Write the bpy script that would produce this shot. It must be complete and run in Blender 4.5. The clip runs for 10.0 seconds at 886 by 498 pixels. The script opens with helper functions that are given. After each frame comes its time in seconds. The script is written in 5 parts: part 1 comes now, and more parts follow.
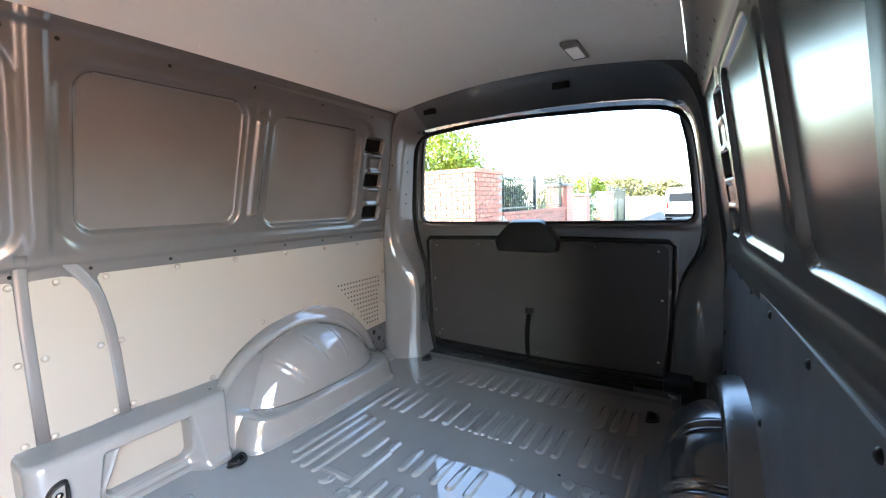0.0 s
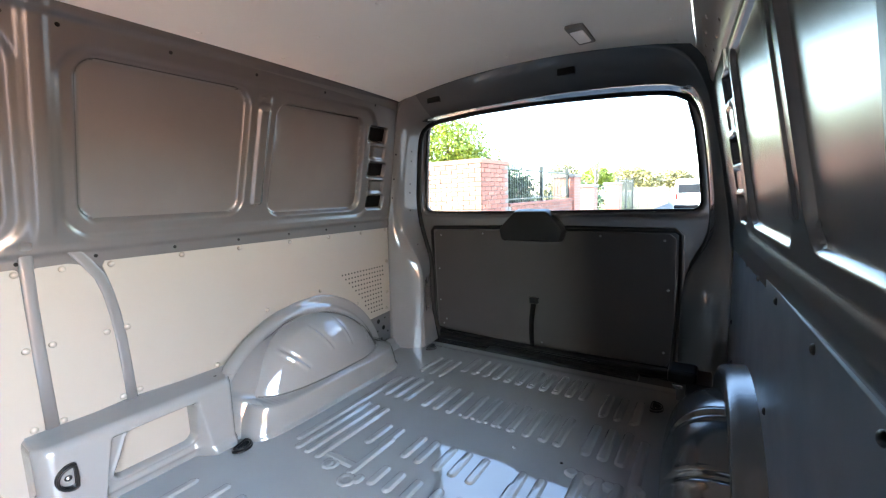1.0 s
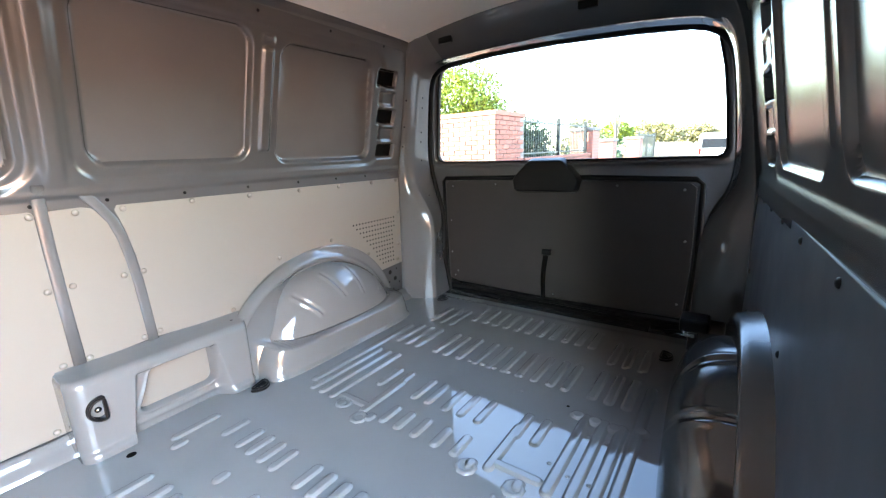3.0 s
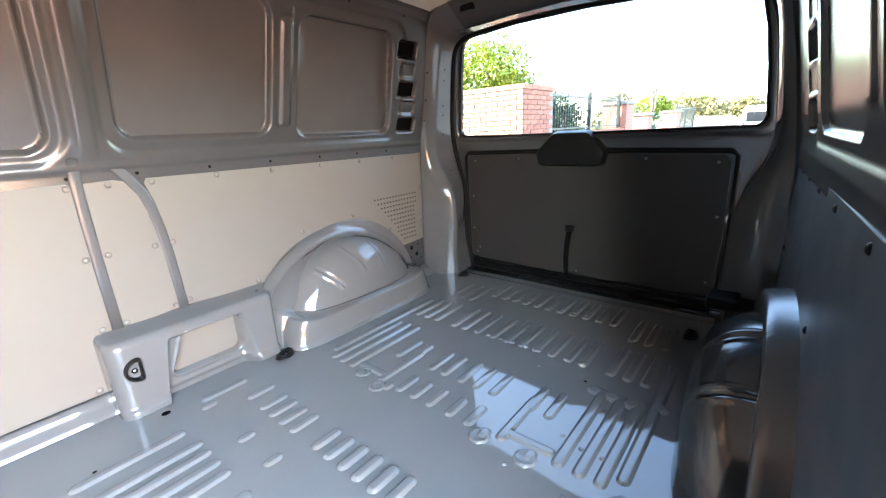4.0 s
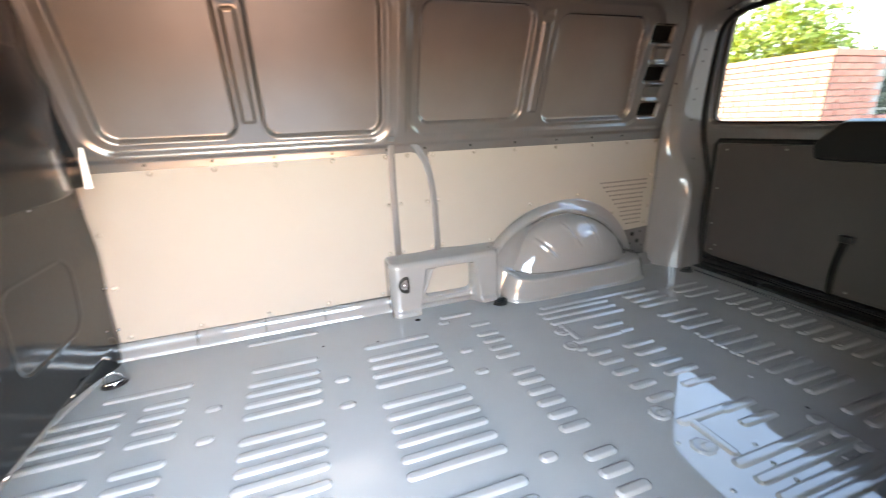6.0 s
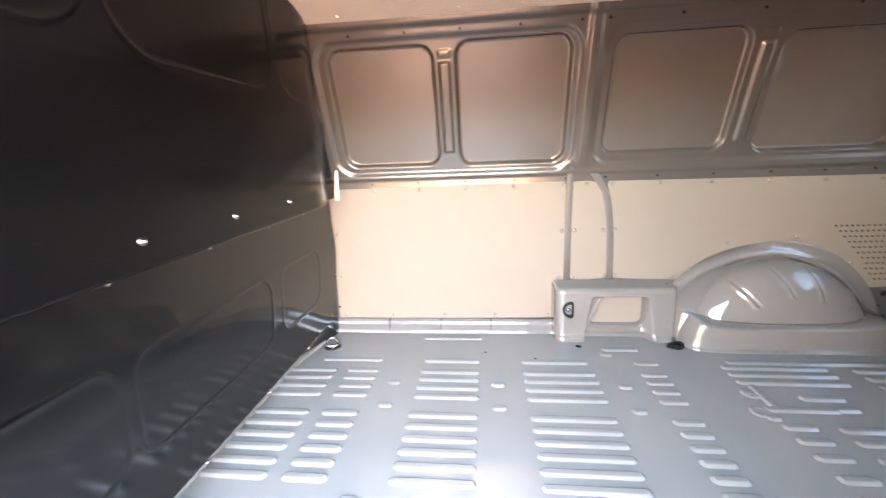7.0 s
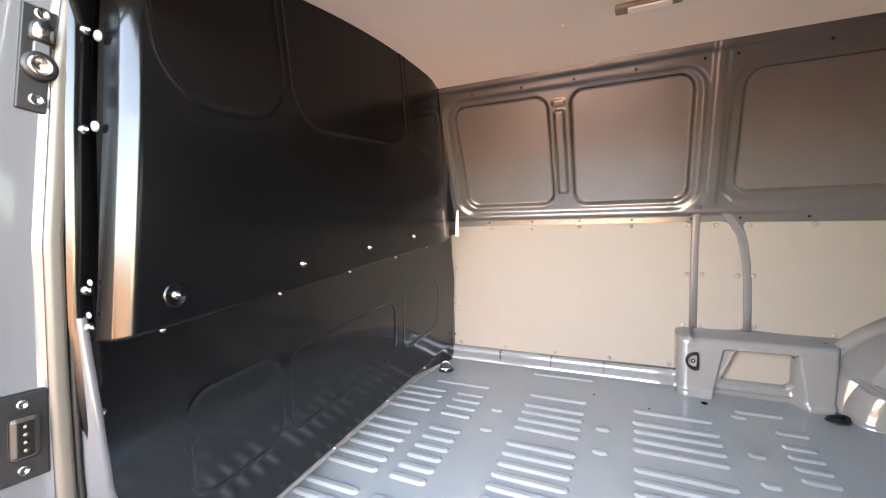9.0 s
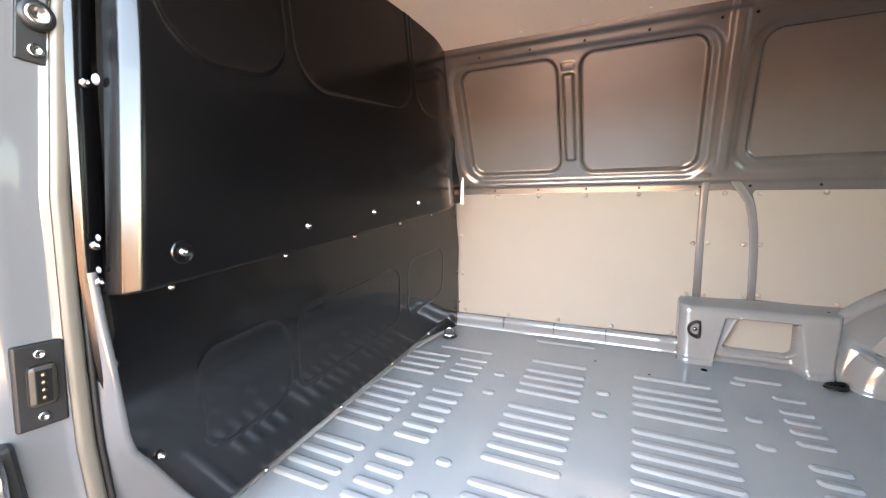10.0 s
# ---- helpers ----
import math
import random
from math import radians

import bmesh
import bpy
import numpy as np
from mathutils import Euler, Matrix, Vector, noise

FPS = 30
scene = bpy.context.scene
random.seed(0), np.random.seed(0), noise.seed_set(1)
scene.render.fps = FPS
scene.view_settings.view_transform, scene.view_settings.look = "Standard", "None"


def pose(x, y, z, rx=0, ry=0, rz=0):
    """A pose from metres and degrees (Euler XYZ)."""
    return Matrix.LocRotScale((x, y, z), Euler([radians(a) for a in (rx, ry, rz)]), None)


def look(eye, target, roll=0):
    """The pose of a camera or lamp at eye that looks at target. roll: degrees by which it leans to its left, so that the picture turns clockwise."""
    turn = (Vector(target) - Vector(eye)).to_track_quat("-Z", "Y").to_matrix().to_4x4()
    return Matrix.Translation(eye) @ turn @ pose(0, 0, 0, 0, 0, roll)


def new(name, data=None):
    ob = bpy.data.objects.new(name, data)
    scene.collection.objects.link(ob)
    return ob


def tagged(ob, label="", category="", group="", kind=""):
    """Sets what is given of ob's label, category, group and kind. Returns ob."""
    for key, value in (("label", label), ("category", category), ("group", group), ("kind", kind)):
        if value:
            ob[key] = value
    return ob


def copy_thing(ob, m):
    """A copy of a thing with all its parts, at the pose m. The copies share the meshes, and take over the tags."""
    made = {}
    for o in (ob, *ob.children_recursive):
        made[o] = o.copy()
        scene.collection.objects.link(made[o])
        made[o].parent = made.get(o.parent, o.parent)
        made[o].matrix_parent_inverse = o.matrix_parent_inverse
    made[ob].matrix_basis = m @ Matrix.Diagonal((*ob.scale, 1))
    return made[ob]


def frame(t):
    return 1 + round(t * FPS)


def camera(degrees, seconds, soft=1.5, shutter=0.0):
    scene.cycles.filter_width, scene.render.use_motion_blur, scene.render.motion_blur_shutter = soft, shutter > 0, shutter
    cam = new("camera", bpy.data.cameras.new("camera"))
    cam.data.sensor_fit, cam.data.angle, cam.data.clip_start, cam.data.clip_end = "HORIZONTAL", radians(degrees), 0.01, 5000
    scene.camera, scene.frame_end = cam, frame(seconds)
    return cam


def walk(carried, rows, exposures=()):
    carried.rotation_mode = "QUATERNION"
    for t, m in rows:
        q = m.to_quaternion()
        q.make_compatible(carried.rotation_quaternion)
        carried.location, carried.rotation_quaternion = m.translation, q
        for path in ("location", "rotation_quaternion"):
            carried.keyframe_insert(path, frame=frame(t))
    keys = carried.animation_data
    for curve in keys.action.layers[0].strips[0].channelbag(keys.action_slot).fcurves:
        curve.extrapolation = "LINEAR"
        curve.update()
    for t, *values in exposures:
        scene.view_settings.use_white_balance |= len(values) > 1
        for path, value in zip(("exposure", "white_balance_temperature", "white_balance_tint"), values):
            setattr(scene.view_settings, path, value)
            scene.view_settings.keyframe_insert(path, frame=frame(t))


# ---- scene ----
cam = camera(94.7, 10.0, soft=1.2, shutter=0.4)
PATH = [
    (0, (0.926, 0.154, 0.883), (2.602, 1.223, 0.663), -2.0),
    (0.5, (0.931, 0.149, 0.878), (2.596, 1.233, 0.644), -2.1),
    (1, (0.938, 0.146, 0.869), (2.592, 1.241, 0.611), -2.1),
    (1.5, (0.942, 0.143, 0.861), (2.586, 1.245, 0.567), -2.1),
    (2, (0.942, 0.147, 0.854), (2.575, 1.249, 0.511), -2.1),
    (2.5, (0.945, 0.147, 0.844), (2.558, 1.26, 0.444), -2.1),
    (4, (0.975, 0.121, 0.806), (2.454, 1.349, 0.255), -2.9),
    (4.5, (0.915, 0.064, 0.808), (2.311, 1.38, 0.244), -3.2),
    (5, (0.84, 0.007, 0.831), (2.101, 1.445, 0.245), -2.7),
    (6.5, (0.847, -0.121, 0.852), (1.025, 1.789, 0.287), -2.5),
    (7, (0.859, -0.2, 0.874), (0.639, 1.731, 0.402), -2.4),
    (7.5, (0.869, -0.301, 0.883), (0.371, 1.602, 0.522), -2.3),
    (8, (0.911, -0.302, 0.895), (0.23, 1.557, 0.608), -2.5),
    (8.5, (0.96, -0.293, 0.891), (0.182, 1.531, 0.633), -2.9),
    (9, (0.976, -0.304, 0.888), (0.143, 1.494, 0.62), -3.1),
    (9.5, (0.979, -0.308, 0.882), (0.131, 1.475, 0.563), -3.0),
    (10, (0.977, -0.308, 0.862), (0.126, 1.458, 0.466), -2.8),
]
EXPOSURE = [(0, 7.22, 8200, 11), (2.5, 7.18, 8200, 11), (5.2, 7.08, 9200, 13), (6.5, 7.16, 10200, 15), (7.5, 7.28, 10400, 17), (8.0, 7.10, 10200, 17), (8.6, 6.80, 9900, 16), (10, 6.76, 9900, 15)]
walk(cam, [(t, look(eye, target, roll)) for t, eye, target, roll in PATH], EXPOSURE)

# ---------------------------------------------------------------- light
SUN_EL, SUN_AZ = radians(26), radians(112)   # azimuth of the sun, from +x towards +y
world = bpy.data.worlds.new("sky")
scene.world = world
world.use_nodes = True
wt = world.node_tree
sky = wt.nodes.new("ShaderNodeTexSky")
sky.sky_type, sky.sun_disc = "NISHITA", False
sky.sun_elevation, sky.sun_rotation = SUN_EL, math.pi / 2 - SUN_AZ
sky.air_density, sky.dust_density = 1.0, 0.7
bg = wt.nodes["Background"]
bg.inputs["Strength"].default_value = 0.15
wt.links.new(sky.outputs["Color"], bg.inputs["Color"])
sun = new("sun", bpy.data.lights.new("sun", "SUN"))
sun.data.energy, sun.data.angle, sun.data.color = 4.0, radians(0.5), (1.0, 0.93, 0.83)
sun_dir = Vector((math.cos(SUN_EL) * math.cos(SUN_AZ), math.cos(SUN_EL) * math.sin(SUN_AZ), math.sin(SUN_EL)))
sun.matrix_world = look(sun_dir * 30, (0, 0, 0))

# ---------------------------------------------------------------- materials


def material(name, color, rough=0.5, metal=0.0, coat=0.0, coat_rough=0.05, vary=0.06, scale=6.0, fine=0.0, fine_scale=300.0,
             wave=0.0, wave_scale=4.0, spec=0.5, island=0.0, rough_vary=0.08, ior=1.5):
    """A painted or plain surface: colour varied at two scales, uneven gloss, fine relief and a slow waviness."""
    m = bpy.data.materials.new(name)
    m.use_nodes = True
    nt = m.node_tree
    b = nt.nodes["Principled BSDF"]
    b.inputs["Metallic"].default_value = metal
    b.inputs["Coat Weight"].default_value = coat
    b.inputs["Coat Roughness"].default_value = coat_rough
    b.inputs["Specular IOR Level"].default_value = spec
    b.inputs["IOR"].default_value = ior
    tc = nt.nodes.new("ShaderNodeTexCoord")
    big = nt.nodes.new("ShaderNodeTexNoise")
    big.inputs["Scale"].default_value, big.inputs["Detail"].default_value = scale, 5
    nt.links.new(tc.outputs["Object"], big.inputs["Vector"])
    small = nt.nodes.new("ShaderNodeTexNoise")
    small.inputs["Scale"].default_value, small.inputs["Detail"].default_value = fine_scale, 3
    nt.links.new(tc.outputs["Object"], small.inputs["Vector"])
    add = nt.nodes.new("ShaderNodeMath")
    add.operation = "MULTIPLY_ADD"
    add.inputs[1].default_value = 0.35 if fine else 0.0
    if not fine:
        big.inputs["Detail"].default_value = 2
    nt.links.new(small.outputs["Fac"], add.inputs[0])
    nt.links.new(big.outputs["Fac"], add.inputs[2])
    ramp = nt.nodes.new("ShaderNodeMapRange")
    ramp.inputs["From Min"].default_value, ramp.inputs["From Max"].default_value = (0.4, 0.95) if fine else (0.25, 0.75)
    ramp.inputs["To Min"].default_value, ramp.inputs["To Max"].default_value = 1 - vary, 1 + vary
    nt.links.new(add.outputs[0], ramp.inputs["Value"])
    mul = nt.nodes.new("ShaderNodeVectorMath")
    mul.operation = "SCALE"
    mul.inputs[0].default_value = color
    nt.links.new(ramp.outputs[0], mul.inputs["Scale"])
    out = mul.outputs[0]
    if island:
        info = nt.nodes.new("ShaderNodeObjectInfo")
        geo = nt.nodes.new("ShaderNodeNewGeometry")
        both = nt.nodes.new("ShaderNodeMath")
        nt.links.new(info.outputs["Random"], both.inputs[0])
        nt.links.new(geo.outputs["Random Per Island"], both.inputs[1])
        rr = nt.nodes.new("ShaderNodeMapRange")
        rr.inputs["From Max"].default_value = 2.0
        rr.inputs["To Min"].default_value, rr.inputs["To Max"].default_value = 1 - island, 1 + island
        nt.links.new(both.outputs[0], rr.inputs["Value"])
        mul2 = nt.nodes.new("ShaderNodeVectorMath")
        mul2.operation = "SCALE"
        nt.links.new(out, mul2.inputs[0])
        nt.links.new(rr.outputs[0], mul2.inputs["Scale"])
        out = mul2.outputs[0]
    nt.links.new(out, b.inputs["Base Color"])
    rmap = nt.nodes.new("ShaderNodeMapRange")
    rmap.inputs["From Min"].default_value, rmap.inputs["From Max"].default_value = 0.3, 0.7
    rmap.inputs["To Min"].default_value = max(0.02, rough * (1 - rough_vary * 2))
    rmap.inputs["To Max"].default_value = min(1.0, rough * (1 + rough_vary * 2))
    nt.links.new(big.outputs["Fac"], rmap.inputs["Value"])
    nt.links.new(rmap.outputs[0], b.inputs["Roughness"])
    last = None
    if wave:
        slow = nt.nodes.new("ShaderNodeTexNoise")
        slow.inputs["Scale"].default_value, slow.inputs["Detail"].default_value = wave_scale, 1
        nt.links.new(tc.outputs["Object"], slow.inputs["Vector"])
        bump = nt.nodes.new("ShaderNodeBump")
        bump.inputs["Strength"].default_value, bump.inputs["Distance"].default_value = 1.0, wave
        nt.links.new(slow.outputs["Fac"], bump.inputs["Height"])
        last = bump
    if fine:
        bump = nt.nodes.new("ShaderNodeBump")
        bump.inputs["Strength"].default_value, bump.inputs["Distance"].default_value = 1.0, fine
        nt.links.new(small.outputs["Fac"], bump.inputs["Height"])
        if last:
            nt.links.new(last.outputs[0], bump.inputs["Normal"])
        last = bump
    if last:
        nt.links.new(last.outputs[0], b.inputs["Normal"])
        if wave and coat:
            nt.links.new(last.outputs[0], b.inputs["Coat Normal"])
    return m


# the body's one grey; skylight on the floor is put into this lighter tone
M_FLOOR = material("glossy_grey_paint_skylit", (0.149, 0.149, 0.150), 0.03, spec=0.65, ior=1.55, wave=0.0010, wave_scale=4.0, rough_vary=0.0, vary=0.03)
# same grey, lightened for the stronger light on ledge, arch and foot rail
M_LOW = material("glossy_grey_paint_lit_low", (0.112, 0.1125, 0.113), 0.04, spec=0.65, ior=1.55, wave=0.0010, wave_scale=12.0, rough_vary=0.0, vary=0.03)
# same grey, darkened for the shade round the tailgate and on the door side
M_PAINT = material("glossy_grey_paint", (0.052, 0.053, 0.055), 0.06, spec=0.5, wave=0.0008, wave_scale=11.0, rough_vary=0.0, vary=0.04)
# lit copy of that grey for the closed side's rear pillar
M_PILLAR = material("grey_paint_lit_pillar", (0.078, 0.079, 0.081), 0.10, spec=0.28, wave=0.0012, wave_scale=14.0, rough_vary=0.0, vary=0.04)
# door side's wheel arch and flange: its shade is put into these darker greys
M_DRUM = material("grey_paint_shaded_arch", (0.024, 0.025, 0.027), 0.16, spec=0.9, ior=1.6, wave=0.0004, wave_scale=11.0, rough_vary=0.0, vary=0.04)
M_RIM = material("satin_grey_shaded_rim", (0.05, 0.051, 0.053), 0.26, spec=0.9, ior=1.6, rough_vary=0.0, vary=0.04)
M_UPPER = material("grey_paint_overspray", (0.092, 0.091, 0.092), 0.25, metal=0.45, spec=0.5, vary=0.04, rough_vary=0.0)
M_POST = material("grey_paint_post", (0.088, 0.089, 0.091), 0.22, metal=0.1, spec=0.5, vary=0.04, rough_vary=0.0)
M_SATIN = material("grey_paint_satin", (0.108, 0.1055, 0.106), 0.26, spec=0.5, metal=0.38, vary=0.05, rough_vary=0.0)
# one cream board, darker on the side, lighter overhead: uneven light put into colour
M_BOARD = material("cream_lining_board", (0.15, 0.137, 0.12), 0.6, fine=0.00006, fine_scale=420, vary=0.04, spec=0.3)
M_CEIL = material("cream_board_lit_ceiling", (0.60, 0.552, 0.49), 0.6, fine=0.00006, fine_scale=420, vary=0.05, scale=3, spec=0.3)
# the shade at the tailgate is put into this board's dark colour
M_GATEBOARD = material("lining_board_gate_shade", (0.026, 0.0245, 0.0247), 0.5, fine=0.00006, fine_scale=420, vary=0.08, spec=0.15)
# door side's shade and its blue skylight are put into this colour
M_NEARBOARD = material("lining_board_near_shade", (0.068, 0.074, 0.086), 0.42, fine=0.00006, fine_scale=420, vary=0.06, spec=0.6)
M_ECOAT = material("black_coated_steel", (0.001, 0.001, 0.0012), 0.19, spec=0.24, wave=0.0006, wave_scale=7, vary=0.15)
M_ECOAT_LOW = material("black_coated_steel_glossy", (0.001, 0.001, 0.0012), 0.13, spec=0.52, wave=0.0003, wave_scale=7, vary=0.15, rough_vary=0.0)
M_BLACK = material("black_plastic", (0.004, 0.004, 0.0045), 0.42, spec=0.15, fine=0.00005, fine_scale=600, vary=0.15)
M_RUBBER = material("black_rubber", (0.0028, 0.0028, 0.0029), 0.55, spec=0.12, fine=0.00008, fine_scale=300, vary=0.2)
# dark tone for the shade in the wheel arch's seam
M_SEAM_SHADE = material("dark_seam_shade", (0.03, 0.03, 0.031), 0.4, spec=0.3, vary=0.1)
M_STRAP = material("black_webbing", (0.0012, 0.0012, 0.0012), 0.85, fine=0.0003, fine_scale=900, vary=0.2, spec=0.1)
M_STEEL = material("zinc_steel", (0.24, 0.24, 0.245), 0.22, metal=1.0, vary=0.12, scale=60)
M_HOLE = material("dark_hole", (0.004, 0.004, 0.004), 0.9, spec=0.0)
M_BODY = material("grey_exterior_paint", (0.034, 0.036, 0.039), 0.06, spec=0.3, wave=0.0006, vary=0.03, rough_vary=0.0)
M_FLANGE = material("cream_primer", (0.038, 0.034, 0.029), 0.4, vary=0.06, rough_vary=0.0, spec=0.2)
# light from the ceiling is put into the door-side rail's pale colour
M_RAIL = material("rail_pale_from_ceiling", (0.15, 0.139, 0.125), 0.3, spec=0.6, vary=0.05, rough_vary=0.0)
M_BRASS = material("dull_brass", (0.07, 0.055, 0.04), 0.4, metal=1.0, vary=0.1)
M_SOCKET = material("brown_black_plastic", (0.010, 0.0085, 0.0075), 0.45, spec=0.18, vary=0.1)
M_LAMP = material("frosted_lamp_lens", (0.75, 0.72, 0.66), 0.35)
M_WHITE = material("white_paint", (0.75, 0.75, 0.73), 0.4)
M_BRICK = material("red_brick", (0.36, 0.13, 0.085), 0.85, vary=0.3, scale=9, fine=0.002, fine_scale=90, island=0.35)
M_PALEBRICK = material("buff_red_brick", (0.27, 0.145, 0.10), 0.85, vary=0.25, scale=9, fine=0.002, fine_scale=90, island=0.3)
M_MORTAR = material("mortar", (0.26, 0.235, 0.205), 0.9, vary=0.15, fine=0.002, fine_scale=120)
M_TARMAC = material("tarmac", (0.13, 0.127, 0.122), 0.9, vary=0.25, scale=2, fine=0.004, fine_scale=80)
M_PAVE = material("concrete_paving", (0.115, 0.109, 0.102), 0.85, vary=0.2, scale=1.5, fine=0.002, fine_scale=90)
M_DRIVE = material("red_block_paving", (0.048, 0.028, 0.023), 0.85, vary=0.2, scale=1.5, fine=0.002, fine_scale=90)
# paler copy of the drive: sunlight is put into its colour
M_APRON = material("sunlit_drive_concrete", (0.47, 0.32, 0.25), 0.85, vary=0.2, scale=1.5, fine=0.002, fine_scale=90)
M_IRON = material("green_black_iron", (0.02, 0.025, 0.022), 0.5)
M_WOOD = material("weathered_fence_wood", (0.22, 0.17, 0.12), 0.8, vary=0.25, scale=8, fine=0.001)
M_BARK = material("bark", (0.13, 0.10, 0.075), 0.9, vary=0.3, scale=10, fine=0.003, fine_scale=60)
M_LEAF = material("bright_hedge_leaf", (0.19, 0.235, 0.02), 0.5, vary=0.2, island=0.5)
M_LEAFD = material("dark_hedge_leaf", (0.04, 0.08, 0.025), 0.5, vary=0.2, island=0.5)
M_LEAFB = material("autumn_leaf", (0.16, 0.13, 0.045), 0.6, vary=0.2, island=0.5)
M_GLOSSDARK = material("dark_car_glass", (0.02, 0.022, 0.025), 0.08)
M_RED = material("red_lens", (0.35, 0.02, 0.015), 0.2)


def glass_material():
    m = bpy.data.materials.new("window_glass")
    m.use_nodes = True
    nt = m.node_tree
    nt.nodes.remove(nt.nodes["Principled BSDF"])
    out = nt.nodes["Material Output"]
    mix, tr, gl, fr = (nt.nodes.new("ShaderNode" + k) for k in ("MixShader", "BsdfTransparent", "BsdfGlossy", "Fresnel"))
    # dark blue tint dims and cools the daylight that comes through
    tr.inputs["Color"].default_value = (0.092, 0.119, 0.146, 1)
    gl.inputs["Roughness"].default_value = 0.02
    fr.inputs["IOR"].default_value = 1.45
    nt.links.new(fr.outputs[0], mix.inputs[0])
    nt.links.new(tr.outputs[0], mix.inputs[1])
    nt.links.new(gl.outputs[0], mix.inputs[2])
    nt.links.new(mix.outputs[0], out.inputs["Surface"])
    return m


M_GLASS = glass_material()

# ---------------------------------------------------------------- building helpers


def mesh_of(name, verts, faces, mat, smooth=True):
    me = bpy.data.meshes.new(name)
    me.from_pydata([tuple(v) for v in verts], [], faces)
    me.materials.append(mat)
    me.polygons.foreach_set("use_smooth", [smooth] * len(me.polygons))
    me.update()
    return me


def thing(name, me=None, label="", category="", group="", kind=""):
    return tagged(new(name, me), label, category, group, kind)


def part_mesh(name, me, parent, label="", m=None):
    ob = new(name, me)
    ob.parent = parent
    if m is not None:
        ob.matrix_basis = m
    if label:
        ob["label"] = label
    return ob


def bm_mesh(name, bm, mat, smooth=False):
    bmesh.ops.recalc_face_normals(bm, faces=bm.faces)
    me = bpy.data.meshes.new(name)
    bm.to_mesh(me)
    bm.free()
    me.materials.append(mat)
    me.polygons.foreach_set("use_smooth", [smooth] * len(me.polygons))
    return me


def part(name, bm, mat, parent, label="", smooth=False):
    return part_mesh(name, bm_mesh(name, bm, mat, smooth), parent, label)


def box(bm, x0, x1, y0, y1, z0, z1, r=0.0, seg=2):
    """A box with rounded edges, added to bm."""
    made = bmesh.ops.create_cube(bm, size=1.0)["verts"]
    for v in made:
        v.co = Vector(((x0 + x1) / 2 + v.co.x * (x1 - x0), (y0 + y1) / 2 + v.co.y * (y1 - y0), (z0 + z1) / 2 + v.co.z * (z1 - z0)))
    if r:
        edges = list({e for v in made for e in v.link_edges})
        bmesh.ops.bevel(bm, geom=edges, offset=r, segments=seg, affect="EDGES", profile=0.5)
    return bm


def boxes(*rows, r=0.0, seg=2):
    bm = bmesh.new()
    for row in rows:
        box(bm, *row, r=r, seg=seg)
    return bm


def prism(points, depth, r=0.0, seg=2):
    """A plate: the 3D outline points pushed out by the vector depth, with rounded edges."""
    bm = bmesh.new()
    face = bm.faces.new([bm.verts.new(p) for p in points])
    out = bmesh.ops.extrude_face_region(bm, geom=[face])
    bmesh.ops.translate(bm, vec=depth, verts=[g for g in out["geom"] if isinstance(g, bmesh.types.BMVert)])
    bmesh.ops.recalc_face_normals(bm, faces=bm.faces)
    if r:
        bmesh.ops.bevel(bm, geom=bm.edges[:], offset=r, segments=seg, affect="EDGES", profile=0.5)
    return bm


def sweep(path, profile, up=(0, 0, 1), closed=False, caps=True):
    """Verts and faces of a bar: the profile (side, height) carried along the path; up gives the height's direction."""
    path = [Vector(p) for p in path]
    up, verts, faces, n = Vector(up), [], [], len(profile)
    for k, p in enumerate(path):
        a = path[k - 1] if k or closed else p
        b = path[(k + 1) % len(path)] if k < len(path) - 1 or closed else p
        d = (b - a).normalized()
        side = d.cross(up).normalized()
        high = side.cross(d).normalized()
        verts += [p + side * s + high * h for s, h in profile]
    m = len(path)
    for k in range(m if closed else m - 1):
        j = (k + 1) % m
        faces += [(k * n + i, k * n + (i + 1) % n, j * n + (i + 1) % n, j * n + i) for i in range(n)]
    if caps and not closed:
        faces += [tuple(range(n)), tuple(range((m - 1) * n, m * n))]
    return verts, faces


def ring_profile(rx, ry, n=10):
    return [(rx * math.cos(2 * math.pi * k / n), ry * math.sin(2 * math.pi * k / n)) for k in range(n)]


def loft(sections, close=False):
    """Verts and faces of a skin through sections of equal length."""
    n = len(sections[0])
    verts = [p for s in sections for p in s]
    faces = [(k * n + i, k * n + (i + 1) % n, (k + 1) * n + (i + 1) % n, (k + 1) * n + i)
             for k in range(len(sections) - 1) for i in range(n if close else n - 1)]
    return verts, faces


def smooth_step(d, w):
    """1 well inside (d negative), 0 outside, over a band of width w."""
    t = np.clip(0.5 - d / w, 0, 1)
    return t * t * (3 - 2 * t)


def rounded(x, z, x0, x1, z0, z1, r):
    """Signed distance to a rounded rectangle."""
    qx = np.abs(x - (x0 + x1) / 2) - (x1 - x0) / 2 + r
    qz = np.abs(z - (z0 + z1) / 2) - (z1 - z0) / 2 + r
    return np.hypot(np.maximum(qx, 0), np.maximum(qz, 0)) + np.minimum(np.maximum(qx, qz), 0) - r


